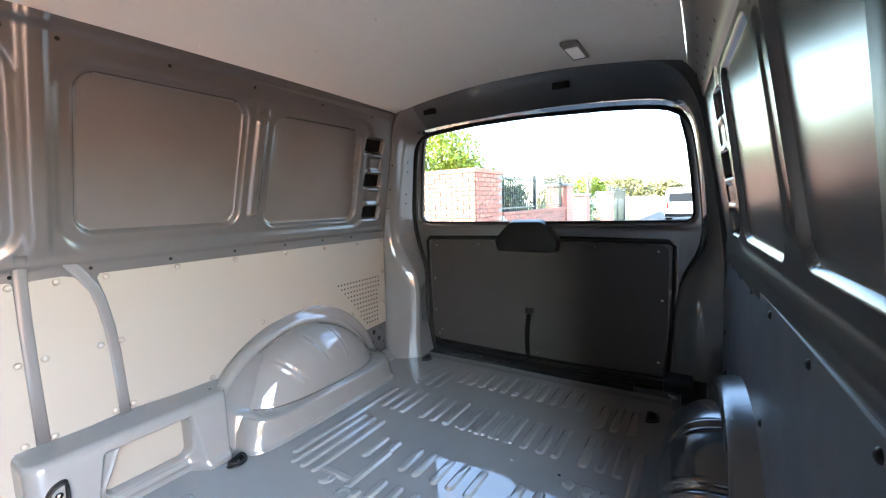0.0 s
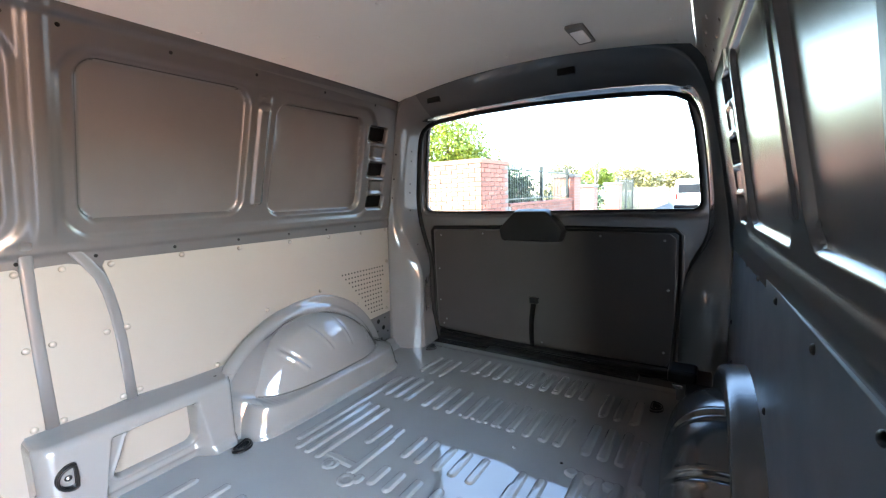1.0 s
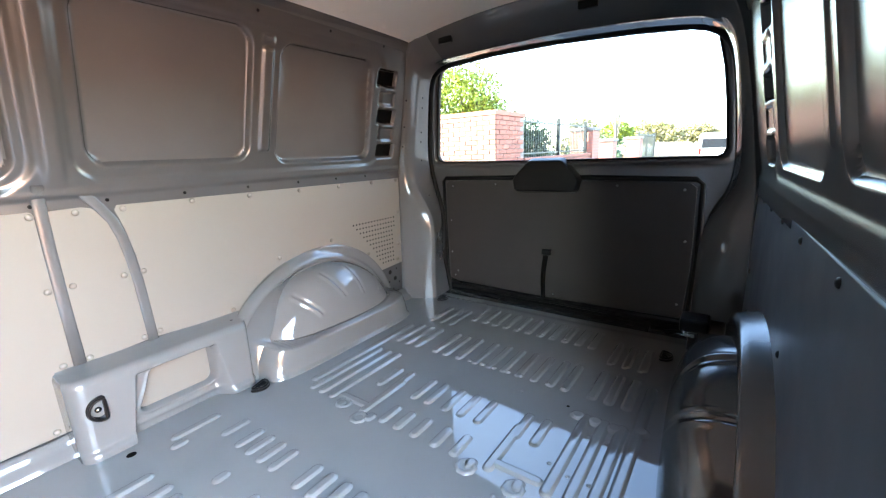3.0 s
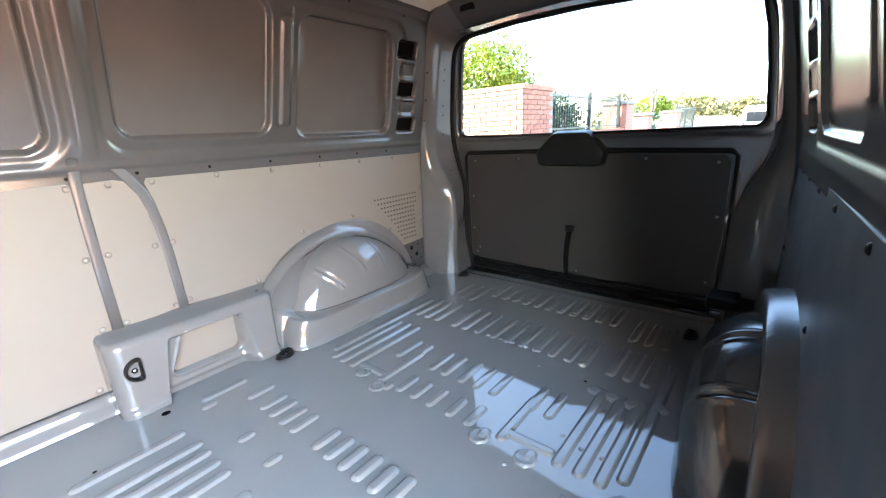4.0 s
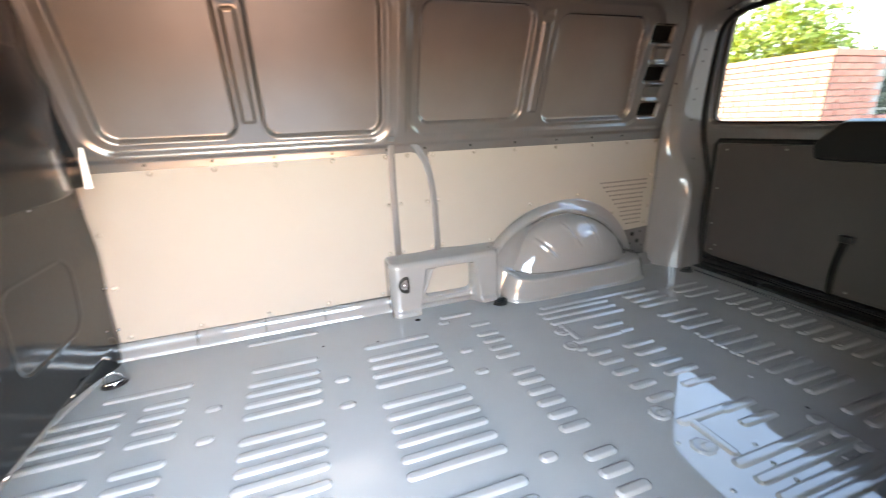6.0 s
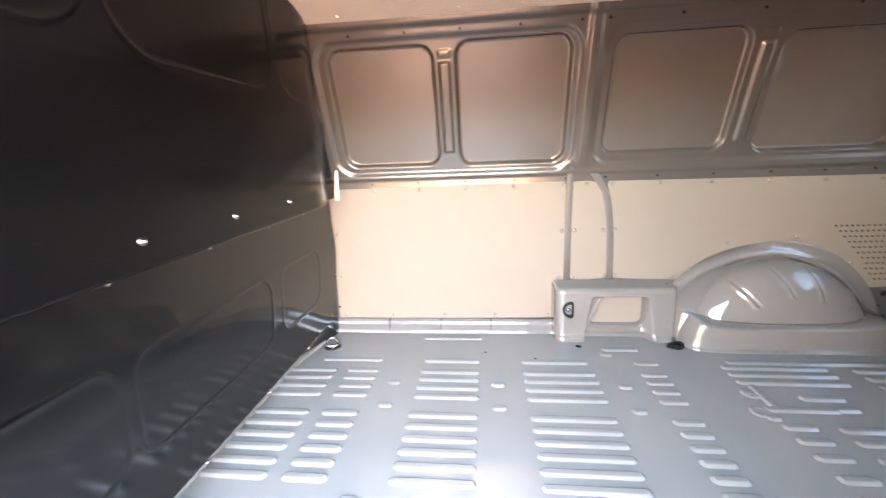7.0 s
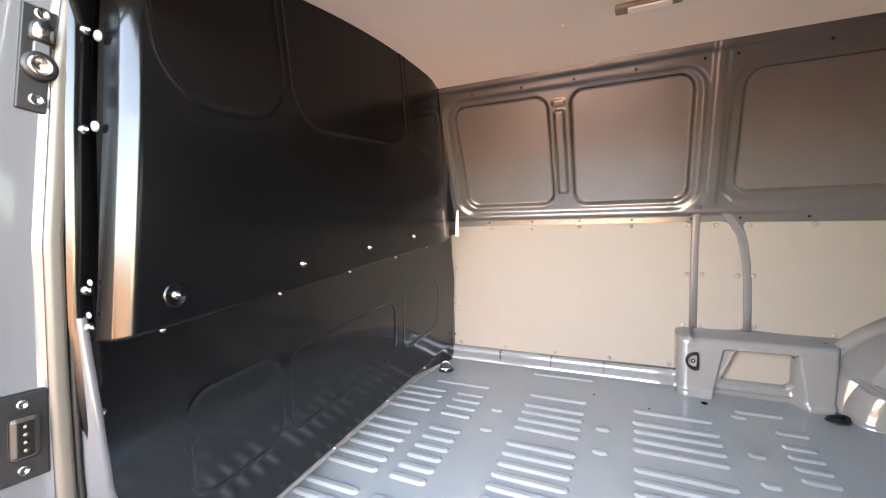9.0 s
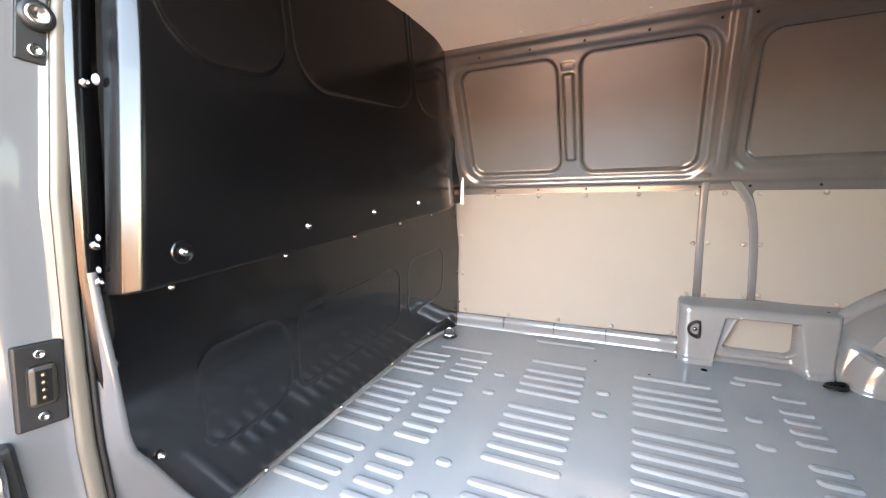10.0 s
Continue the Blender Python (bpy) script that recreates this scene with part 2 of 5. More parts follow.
def grid_mesh(name, us, vs, place, mat, keep=None):
    """A sheet: place(U, V) gives arrays x, y, z on the grid; keep(U, V) says which cells stay."""
    U, V = np.meshgrid(us, vs, indexing="ij")
    x, y, z = place(U, V)
    verts = np.stack([x.ravel(), y.ravel(), z.ravel()], 1)
    n = len(vs)
    i, j = np.meshgrid(np.arange(len(us) - 1), np.arange(n - 1), indexing="ij")
    if keep is not None:
        cu, cv = (us[:-1] + us[1:]) / 2, (vs[:-1] + vs[1:]) / 2
        ok = keep(*np.meshgrid(cu, cv, indexing="ij"))
        i, j = i[ok], j[ok]
    a = (i * n + j).ravel()
    quads = np.stack([a, a + n, a + n + 1, a + 1], 1)
    used = np.unique(quads)
    order = np.zeros(len(verts), int)
    order[used] = np.arange(len(used))
    return mesh_of(name, verts[used].tolist(), order[quads].tolist(), mat)


def dome(radius, height, segments=10, rings=3, socket=False):
    """A screw head on the xy plane, its top towards +z."""
    verts, faces = [], []
    for k in range(rings + 1):
        a = k / (rings + 0.6) * math.pi / 2
        r, h = radius * math.cos(a), height * math.sin(a)
        verts += [(r * math.cos(2 * math.pi * i / segments), r * math.sin(2 * math.pi * i / segments), h) for i in range(segments)]
    if socket:
        for r, h in ((radius * 0.42, height * 0.95), (radius * 0.36, height * 0.45)):
            verts += [(r * math.cos(2 * math.pi * i / segments), r * math.sin(2 * math.pi * i / segments), h) for i in range(segments)]
    rows = len(verts) // segments
    for k in range(rows - 1):
        faces += [(k * segments + i, k * segments + (i + 1) % segments, (k + 1) * segments + (i + 1) % segments, (k + 1) * segments + i) for i in range(segments)]
    faces.append(tuple(range((rows - 1) * segments, rows * segments)))
    return verts, faces


def facing(place, normal):
    """A pose at place whose z axis points along normal."""
    return Matrix.Translation(place) @ Vector(normal).to_track_quat("Z", "Y").to_matrix().to_4x4()


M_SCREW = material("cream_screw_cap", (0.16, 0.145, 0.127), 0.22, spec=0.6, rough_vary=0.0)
SCREW_CREAM = mesh_of("screw", *dome(0.0095, 0.007, 14, 4), M_SCREW)
SCREW_CEIL = mesh_of("screw", *dome(0.0085, 0.005, 12), M_CEIL)
SCREW_DARK = mesh_of("screw", *dome(0.008, 0.005), M_BLACK)
SCREW_GREY = mesh_of("screw", *dome(0.006, 0.003), M_NEARBOARD)
BOLT = mesh_of("bolt", *dome(0.0095, 0.008, 12, 3, True), M_STEEL)
SCREW_STEEL = mesh_of("screw", *dome(0.008, 0.005), M_STEEL)
HOLE = mesh_of("hole", *dome(0.0055, 0.0008, 10, 1), M_HOLE)
HOLE_BIG = mesh_of("hole", *dome(0.013, 0.001, 14, 1), M_HOLE)

# ---------------------------------------------------------------- the van's inside
# x runs from the bulkhead (0.1) to the tailgate (3.05), y from the door side (0) to the closed side (1.70), z up from the load floor.
W = 1.70
LEAN = 0.3345            # how far the upper side leans in, per metre of height
OUT = Vector((0, 0.948, 0.317))


def wall_y(z):
    return W - np.maximum(z - 0.74, 0) * LEAN


def near(x, y):
    """The door side's place that answers to y on the closed side; it draws in a little towards the rear."""
    return W - y + 0.045 * np.maximum(np.asarray(x, float) - 1.25, 0)


def ceil_z(x, y):
    t = np.clip((np.asarray(y, float) - W / 2) / 0.65, -1.1, 1.1)
    return 1.42 - 0.06 * t * t - 0.012 * np.clip(x - 1.4, 0, 2) ** 2 - 0.02 * np.clip((x - 2.55) / 0.25, 0, 1) ** 2


# --- floor, a pressed steel sheet with beads
us, vs = np.linspace(-0.09, 2.90, 188), np.linspace(0.0, W, 103)


def floor_place(U, V):
    dip = 0.0012 * np.sin(U * 5.1) * np.sin(V * 6.3) - 0.006 * smooth_step(-(U - 2.84), 0.04)
    return U, V, dip - 0.004


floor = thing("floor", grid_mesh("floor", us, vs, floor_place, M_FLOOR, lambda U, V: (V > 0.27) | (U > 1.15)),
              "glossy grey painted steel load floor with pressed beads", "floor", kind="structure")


def bead_mesh(length, width=0.036, high=0.0066):
    """A raised bead with round ends, along x, centred."""
    verts, faces, n = [], [], 7
    for inset, h in ((-0.004, -0.004), (0.0, -0.001), (0.002, 0.0008), (0.0068, high - 0.001), (0.0098, high), (0.0118, high + 0.0001)):
        r = width / 2 - inset
        for end, a0 in ((1, -math.pi / 2), (-1, math.pi / 2)):
            for k in range(n):
                a = a0 + math.pi * k / (n - 1)
                verts.append((end * (length / 2 - width / 2) + r * math.cos(a), r * math.sin(a), h))
    m = 2 * n
    for k in range(5):
        faces += [(k * m + i, k * m + (i + 1) % m, (k + 1) * m + (i + 1) % m, (k + 1) * m + i) for i in range(m)]
    faces.append(tuple(range(5 * m, 6 * m)))
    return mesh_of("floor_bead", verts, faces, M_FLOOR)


FAR4 = [1.285, 1.229, 1.171, 1.113]
MID6 = [1.004, 0.946, 0.888, 0.831, 0.772, 0.715]
NEAR4 = [0.607, 0.549, 0.491, 0.434]
beads = []
for x0, x1 in ((0.018, 0.226), (0.268, 0.405), (0.575, 0.82), (0.988, 1.272), (1.436, 1.537)):
    rows = FAR4 + MID6 + NEAR4
    beads += [(x0, x1, y) for y in rows]
beads += [(x0, x1, y) for x0, x1 in ((0.13, 0.40), (0.58, 0.82), (0.99, 1.26), (1.44, 1.54)) for y in (1.373, 0.327)]
beads += [(1.345, 1.50, 1.49), (1.325, 1.38, 1.445), (0.55, 0.83, 1.585)]
beads += [(x, x + 0.055, y) for x in (0.458, 0.862, 1.327) for y in (1.20, 1.055, 0.645, 0.50)]
beads += [(1.755, 1.86, y) for y in (0.998, 0.935, 0.868, 0.79, 0.72)]
beads += [(1.735, 1.785, y) for y in (1.18, 1.042, 0.658, 0.518)]
beads += [(1.91, 2.055, y) for y in (1.155, 1.095, 0.99, 0.932, 0.86, 0.80, 0.735, 0.605, 0.545)]
for f in (lambda y: y, lambda y: W - y):
    beads += [(1.76, 2.145, f(y)) for y in (0.452, 0.398, 0.347)]
    beads += [(1.80, 2.41, f(0.306)), (1.757, 1.99, f(0.612))]
beads += [(2.225, 2.44, y) for y in (0.36, 0.415, 0.47, 0.565, 0.617, 0.68, 0.742, 0.805, 0.868, 0.932, 1.01, 1.075, 1.13, 1.23, 1.285, 1.34)]
beads += [(2.50, 2.70, f) for f in (0.357, 0.416, 0.472, 1.228, 1.284, 1.343)]
beads += [(2.59, 2.78, 0.573 + 0.058 * k) for k in range(11)]
bead_data = {}
for x0, x1, y in beads:
    key = round(x1 - x0, 3)
    if key not in bead_data:
        bead_data[key] = bead_mesh(key)
    part_mesh("floor_bead", bead_data[key], floor, m=pose((x0 + x1) / 2, y, -0.004))
cross_bead = bead_mesh(0.15)
for y in (0.54, W - 0.54):
    part_mesh("floor_bead", cross_bead, floor, m=pose(1.80, y, -0.004, 0, 0, 90))
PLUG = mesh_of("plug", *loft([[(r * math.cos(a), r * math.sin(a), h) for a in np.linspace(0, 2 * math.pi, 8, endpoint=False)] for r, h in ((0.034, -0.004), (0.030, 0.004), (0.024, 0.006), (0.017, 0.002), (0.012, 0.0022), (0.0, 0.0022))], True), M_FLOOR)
for x, y in ((1.745, 0.664), (1.745, 0.524), (1.743, 0.286), (1.738, 1.072), (1.769, 1.177)):
    part_mesh("plug", PLUG, floor, m=pose(x, y, -0.004, 0, 0, 22))
RIM = bead_mesh(0.05, 0.05, 0.006)
for x, y in ((2.124, 0.479), (2.12, 0.424), (2.115, 0.368), (2.141, 0.298)):
    part_mesh("floor_bead", RIM, floor, m=pose(x, y, -0.003))
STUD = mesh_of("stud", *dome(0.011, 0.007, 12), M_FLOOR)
for x, y in [(2.24, y) for y in (1.015, 0.955, 0.898, 0.843, 0.784, 0.731, 0.624, 0.568)] + [(2.62, y) for y in (1.08, 1.023, 0.967, 0.912, 0.855, 0.80, 0.745, 0.69)] + [(2.50, y) for y in (0.474, 0.419, 0.364, 1.336, 1.281, 1.226)]:
    part_mesh("stud", STUD, floor, m=pose(x, y, -0.001))
for x, y in ((1.691, 0.401), (1.696, 0.368), (1.696, 0.343), (1.698, 0.557), (1.844, 0.314), (2.038, 0.42), (2.034, 0.369), (2.153, 0.686), (1.876, 0.48), (1.857, 0.422), (1.856, 0.369)):
    part_mesh("stud", STUD, floor, m=pose(x, y, -0.003) @ Matrix.Scale(0.6, 4))
for x, y in ((1.252, 1.515), (1.05, 1.40), (0.84, 1.45), (2.10, 0.31), (2.15, 0.52)):
    part_mesh("hole", HOLE_BIG if x == 1.252 else HOLE, floor, m=pose(x, y, -0.001))

lip_path = [(-0.014, 0.29, 0), (-0.010, 0.60, 0), (-0.004, 0.95, 0), (0.0, 1.27, 0), (0.012, 1.36, 0), (0.034, 1.46, 0), (0.052, 1.60, 0), (0.054, 1.66, 0)]
v, f = sweep(lip_path, [(0.030, -0.006), (0.028, 0.003), (0.020, 0.006), (0.004, 0.006), (0.0, 0.012), (-0.010, 0.014), (-0.018, 0.010), (-0.020, -0.006)])
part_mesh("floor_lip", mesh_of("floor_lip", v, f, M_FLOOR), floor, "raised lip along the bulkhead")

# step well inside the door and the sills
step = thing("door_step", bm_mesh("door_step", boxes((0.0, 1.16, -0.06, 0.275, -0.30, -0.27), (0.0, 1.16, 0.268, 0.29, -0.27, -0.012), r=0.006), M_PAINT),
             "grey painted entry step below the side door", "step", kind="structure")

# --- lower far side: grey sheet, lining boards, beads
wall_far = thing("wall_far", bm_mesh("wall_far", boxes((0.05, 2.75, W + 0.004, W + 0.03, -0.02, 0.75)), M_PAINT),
                 "grey painted steel van side with cream lining boards", "van side", kind="structure")


def near_y(x, z):
    """The door side's upper sheet behind the opening; it leans less than the closed side."""
    return 0.006 + 0.053 * (x - 1.25) + 0.17 * np.maximum(z - 0.74, 0)


NEAR_X, FAR_X = [1.24, 1.30, 1.69, 1.80, 2.24, 2.50, 2.76], [1.265, 1.325, 1.838, 1.955, 2.452, 2.68, 2.76]   # posts and panes of the two sides that answer to each other


def side_sheet(name, x_from, x_to, mirror):
    """The upper side: window-shaped recesses, posts and the ladder of square holes at the rear."""
    us, vs = np.arange(x_from, x_to + 0.001, 0.005), np.arange(0.655, 1.225, 0.005) if mirror else np.arange(0.705, 1.372, 0.005)

    def depth(x, z):
        skew = (1.02 - z) * 0.12
        d = np.zeros_like(x)
        for (a, b, c, e) in ((0.165, 1.232, 0.772, 1.302), (1.312, 2.52, 0.782, 1.285)):
            d += 0.011 * smooth_step(rounded(x - (skew if a > 1 else 0) * (x > 2), z, a, b, c, e, 0.085), 0.022)
        for (a, b, c, e) in ((0.215, 0.648, 0.806, 1.272), (0.742, 1.192, 0.80, 1.278), (1.352, 1.838, 0.825, 1.262), (1.955, 2.452, 0.812, 1.238)):
            s = skew if b > 2.3 else 0
            d += 0.026 * smooth_step(rounded(x - s * (x > 2.2), z, a, b, c, e, 0.055), 0.012)
        for px in (0.695, 1.898):
            d -= 0.010 * smooth_step(np.abs(x - px) - 0.020, 0.014) * smooth_step(np.abs(z - 1.035) - 0.175, 0.012)
            d -= 0.004 * smooth_step(np.abs(x - px) - 0.024, 0.012) * smooth_step(np.abs(z - 1.24) - 0.012, 0.008)
        d -= 0.009 * smooth_step(np.abs(x - 1.272) - 0.022, 0.02) * smooth_step(0.80 - z, 0.08)
        d -= 0.005 * smooth_step(np.abs(z - 0.755) - 0.008, 0.02)
        d -= 0.016 * smooth_step(1.343 - z, 0.02)
        for zc, xc in ((1.18, 2.522), (1.012, 2.556), (0.848, 2.588)):
            d += 0.07 * smooth_step(rounded(x, z, xc - 0.056, xc + 0.056, zc - 0.034, zc + 0.034, 0.01), 0.008)
        for zc, xc in ((1.096, 2.54), (0.93, 2.573)):
            d += 0.012 * smooth_step(rounded(x, z, xc - 0.05, xc + 0.05, zc - 0.03, zc + 0.03, 0.012), 0.012)
        return d

    def place(U, V):
        d = near_depth(U, V) if mirror else depth(U, V)
        if mirror:
            return U, near_y(U, V) - d * 0.985, V + d * 0.16
        u, v = np.clip((U - 1.955) / 0.497, 0, 1), np.clip((V - 0.82) / 0.41, 0, 1)
        d = d + 0.015 * np.sin(math.pi * v ** 2.4) * (1 - (2 * u - 1) ** 8)   # the rearmost skin swells outwards
        return U, wall_y(V) + d * OUT.y, V + d * OUT.z

    def near_depth(x, z):
        d = depth(np.interp(x, NEAR_X, FAR_X), z + 0.048)
        return np.where(d > 0.05, d, d * 0.5)

    def in_pane(U, V):
        d = near_depth(U, V) if mirror else depth(U, V)
        return (d > 0.017) & (d < 0.025) if mirror else (d > 0.0335) & (d < 0.05)

    frame_me = grid_mesh(name, us, vs, place, M_UPPER, lambda U, V: ~in_pane(U, V))
    pane_me = grid_mesh("blank_panes", us, vs, place, M_SATIN, in_pane)
    return frame_me, pane_me


fm, pm = side_sheet("upper_frame", 0.08, 2.76, False)
part_mesh("upper_frame", fm, wall_far, "glossy grey pressed steel frame with two pairs of blank windows")
part_mesh("blank_window_skin", pm, wall_far, "satin grey outer skin behind the frame")
up_n = -OUT
# flat black plates stand in for the unlit space behind the holes
CAVITY = bm_mesh("cavity", boxes((-0.054, 0.054, -0.031, 0.031, -0.001, 0.001)), M_HOLE)
for zc, xc in ((1.18, 2.522), (1.012, 2.556), (0.848, 2.588)):
    at = Vector((xc, float(wall_y(zc)), zc)) + OUT * 0.022
    part_mesh("cavity", CAVITY, wall_far, "black plate for the unlit cavity behind a square hole", m=facing(at, up_n))
for x in (0.324, 0.548, 0.764, 0.992, 1.217, 1.317, 1.57, 1.846, 2.153, 2.458):
    part_mesh("hole", HOLE, wall_far, m=facing(Vector((x, float(wall_y(1.32 - 0.012 * max(0, x - 1.5))), 1.32 - 0.012 * max(0, x - 1.5))) + up_n * 0.001, up_n))
for x in (0.32, 0.54, 0.76, 0.982, 1.21, 1.381, 1.60, 1.83, 2.06, 2.27, 2.46):
    part_mesh("hole", HOLE, wall_far, m=facing((x, W - 0.0015, 0.728), (0, -1, 0)))


def board(name, outline, parent, mat, y0, y1, label, r=0.0015):
    return part(name, prism([(x, y0, z) for x, z in outline], Vector((0, y1 - y0, 0)), r), mat, parent, label)


def arc(cx, cz, r, a0, a1, n=6):
    return [(cx + r * math.cos(radians(a0 + (a1 - a0) * k / n)), cz + r * math.sin(radians(a0 + (a1 - a0) * k / n))) for k in range(n + 1)]


YB0, YB1 = W + 0.003, W - 0.001
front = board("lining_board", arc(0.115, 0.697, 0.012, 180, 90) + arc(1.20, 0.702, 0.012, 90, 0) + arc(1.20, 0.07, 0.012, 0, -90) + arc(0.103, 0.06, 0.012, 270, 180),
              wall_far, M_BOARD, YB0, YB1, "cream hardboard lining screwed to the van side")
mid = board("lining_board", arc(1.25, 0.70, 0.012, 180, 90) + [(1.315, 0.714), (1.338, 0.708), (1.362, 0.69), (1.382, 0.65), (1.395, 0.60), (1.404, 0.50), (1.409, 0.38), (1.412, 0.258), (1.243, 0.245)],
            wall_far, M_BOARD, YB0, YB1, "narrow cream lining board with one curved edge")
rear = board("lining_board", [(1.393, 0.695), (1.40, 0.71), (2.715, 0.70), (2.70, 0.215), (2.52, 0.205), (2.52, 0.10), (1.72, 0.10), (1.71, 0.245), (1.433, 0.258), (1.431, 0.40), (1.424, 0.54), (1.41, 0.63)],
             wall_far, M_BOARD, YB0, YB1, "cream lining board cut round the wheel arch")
NEG_Y = (0, -1, 0)


def screws(parent, data, spots, normal, y):
    for x, z in spots:
        part_mesh("screw", data, parent, m=facing((x, y(x) if callable(y) else y, z), normal))


screws(front, SCREW_CREAM, [(0.33, 0.697), (0.542, 0.697), (0.76, 0.698), (0.982, 0.70), (1.203, 0.70), (1.20, 0.488), (1.19, 0.262), (0.13, 0.055 + 0.018), (0.38, 0.072), (0.639, 0.072),
                            (0.89, 0.072), (1.14, 0.072), (0.125, 0.49), (0.125, 0.28)], NEG_Y, YB1)
screws(mid, SCREW_CREAM, [(1.30, 0.70), (1.255, 0.49), (1.381, 0.489), (1.252, 0.262), (1.398, 0.27)], NEG_Y, YB1)
screws(rear, SCREW_CREAM, [(1.415, 0.697), (1.619, 0.698), (1.83, 0.694), (2.06, 0.692), (2.28, 0.69), (2.50, 0.69), (2.69, 0.69), (1.434, 0.49), (1.445, 0.275), (1.698, 0.262), (1.924, 0.418), (2.206, 0.44),
                           (2.69, 0.51), (2.44, 0.32), (2.68, 0.33), (2.665, 0.24)], NEG_Y, YB1)
# ventilation holes in the rear board
pv, pf = [], []
for row in range(11):
    for col in range(15):
        x, z = 2.352 + col * 0.0215, 0.487 - row * 0.0242
        if col < row * 0.95 - 0.6 or x > 2.655 - row * 0.001:
            continue
        v, f = dome(0.0048, 0.0006, 8, 1)
        pf += [tuple(i + len(pv) for i in q) for q in f]
        pv += [(x + a, YB1 - 0.0003 - c, z + b) for a, b, c in v]
tagged(part_mesh("vent_holes", mesh_of("vent_holes", pv, pf, M_HOLE), rear, "field of small round vent holes"), kind="stuff")
half_round = [(-0.017, -0.003), (-0.015, 0.001), (-0.0125, 0.0034), (-0.008, 0.0045), (0.008, 0.0045), (0.0125, 0.0034), (0.015, 0.001), (0.017, -0.003)]
v, f = sweep([(1.232, W - 0.012, 0.785), (1.230, W - 0.002, 0.75), (1.228, W, 0.715), (1.226, W, 0.60), (1.226, W, 0.45), (1.228, W, 0.25)], half_round, NEG_Y)
part_mesh("body_bead", mesh_of("body_bead", v, f, M_POST), wall_far)
v, f = sweep([(1.288, W - 0.018, 0.84), (1.297, W - 0.010, 0.80), (1.312, W - 0.004, 0.772), (1.333, W, 0.745), (1.357, W, 0.71), (1.383, W, 0.665), (1.398, W, 0.61), (1.408, W, 0.54), (1.415, W, 0.46), (1.419, W, 0.36), (1.422, W, 0.25)], half_round, NEG_Y)
part_mesh("body_bead", mesh_of("body_bead", v, f, M_POST), wall_far)
# foot rail between floor and lining
rail = [(0.0, 0.0), (0.0, 0.05), (0.006, 0.055), (0.02, 0.052), (0.026, 0.038), (0.034, 0.022), (0.05, 0.012), (0.056, -0.006)]
v, f = loft([[(x, W + 0.002 - s, h) for s, h in rail] for x in np.linspace(0.06, 1.18, 12)])
part_mesh("foot_rail", mesh_of("foot_rail", v, f, M_LOW), wall_far)
v, f = loft([[(x, W + 0.002 - s, h) for s, h in rail] for x in np.linspace(2.54, 2.74, 4)])
part_mesh("foot_rail", mesh_of("foot_rail", v, f, M_LOW), wall_far)
for x in (0.36, 0.62, 0.865):
    part("rail_joint", boxes((x, x + 0.004, W - 0.05, W - 0.002, 0.0, 0.056), r=0.001), M_PAINT, wall_far)

# pierced plate behind the wheel arch
for x, z, big in ((2.60, 0.175, 1), (2.655, 0.185, 0), (2.64, 0.13, 1), (2.59, 0.12, 0), (2.675, 0.10, 0), (2.62, 0.07, 0), (2.66, 0.05, 0)):
    part_mesh("hole", HOLE_BIG if big else HOLE, wall_far, m=facing((x, W + 0.0035, z), NEG_Y))

# --- wheel arches
XC, ZC, R = 2.12, -0.06, 0.43


def arch_seam_z(x):
    """Height of the seam between the bulb and the skirt under it."""
    return 0.104 + 1.3 * np.maximum(1.86 - x, 0) ** 2 + 0.35 * np.maximum(x - 2.28, 0) ** 2


def arch_depth(x, z, mirror=False):
    """How far the pressing stands out from the wall: a grooved bulb over a lower skirt on the closed side, one plain drum on the door side."""
    A, r = np.arctan2(z - ZC, x - XC), np.hypot(x - XC, z - ZC) / R
    if mirror:
        dent = 0.0
        for start in (124, 98, 45):
            off = (A - radians(start)) * r * R
            dent = dent + 0.034 * np.exp(-(off / 0.0065) ** 2) - 0.014 * np.exp(-((off - 0.015) / 0.006) ** 2) - 0.010 * np.exp(-((off + 0.015) / 0.006) ** 2)
        return 0.206 * np.maximum(1 - (r * (1 + dent) * 1.09) ** 4.2, 0) ** (1 / 3.0)
    bulb = 0.197 * np.maximum(1 - (r * 1.045) ** 3.3, 0) ** (1 / 2.3)
    for start, lean_by, inner in ((124, 4, 0.275), (101, 10, 0.28), (80, 13, 0.285), (48, 6, 0.33)):
        run = np.clip((0.41 - r * R) / 0.125, 0, 1.3)
        off = (A - radians(start) + radians(lean_by) * run) * r * R
        ends = smooth_step(inner - r * R, 0.018) * smooth_step(r * R - 0.392, 0.01)
        bulb = bulb + ends * (0.0055 * np.exp(-((off - 0.008) / 0.007) ** 2) - 0.0065 * np.exp(-((off + 0.004) / 0.006) ** 2))
    skirt = 0.218 * np.maximum(1 - (np.minimum(r * 1.005, 1)) ** 7, 0) ** (1 / 6)
    under = z - arch_seam_z(x)
    k = smooth_step(under, 0.012)
    return bulb * (1 - k) + np.maximum(bulb, skirt) * k - 0.004 * np.exp(-(under / 0.006) ** 2) * (r < 0.9) + 0.012 * smooth_step(z - 0.004, 0.014) * (r < 0.98)


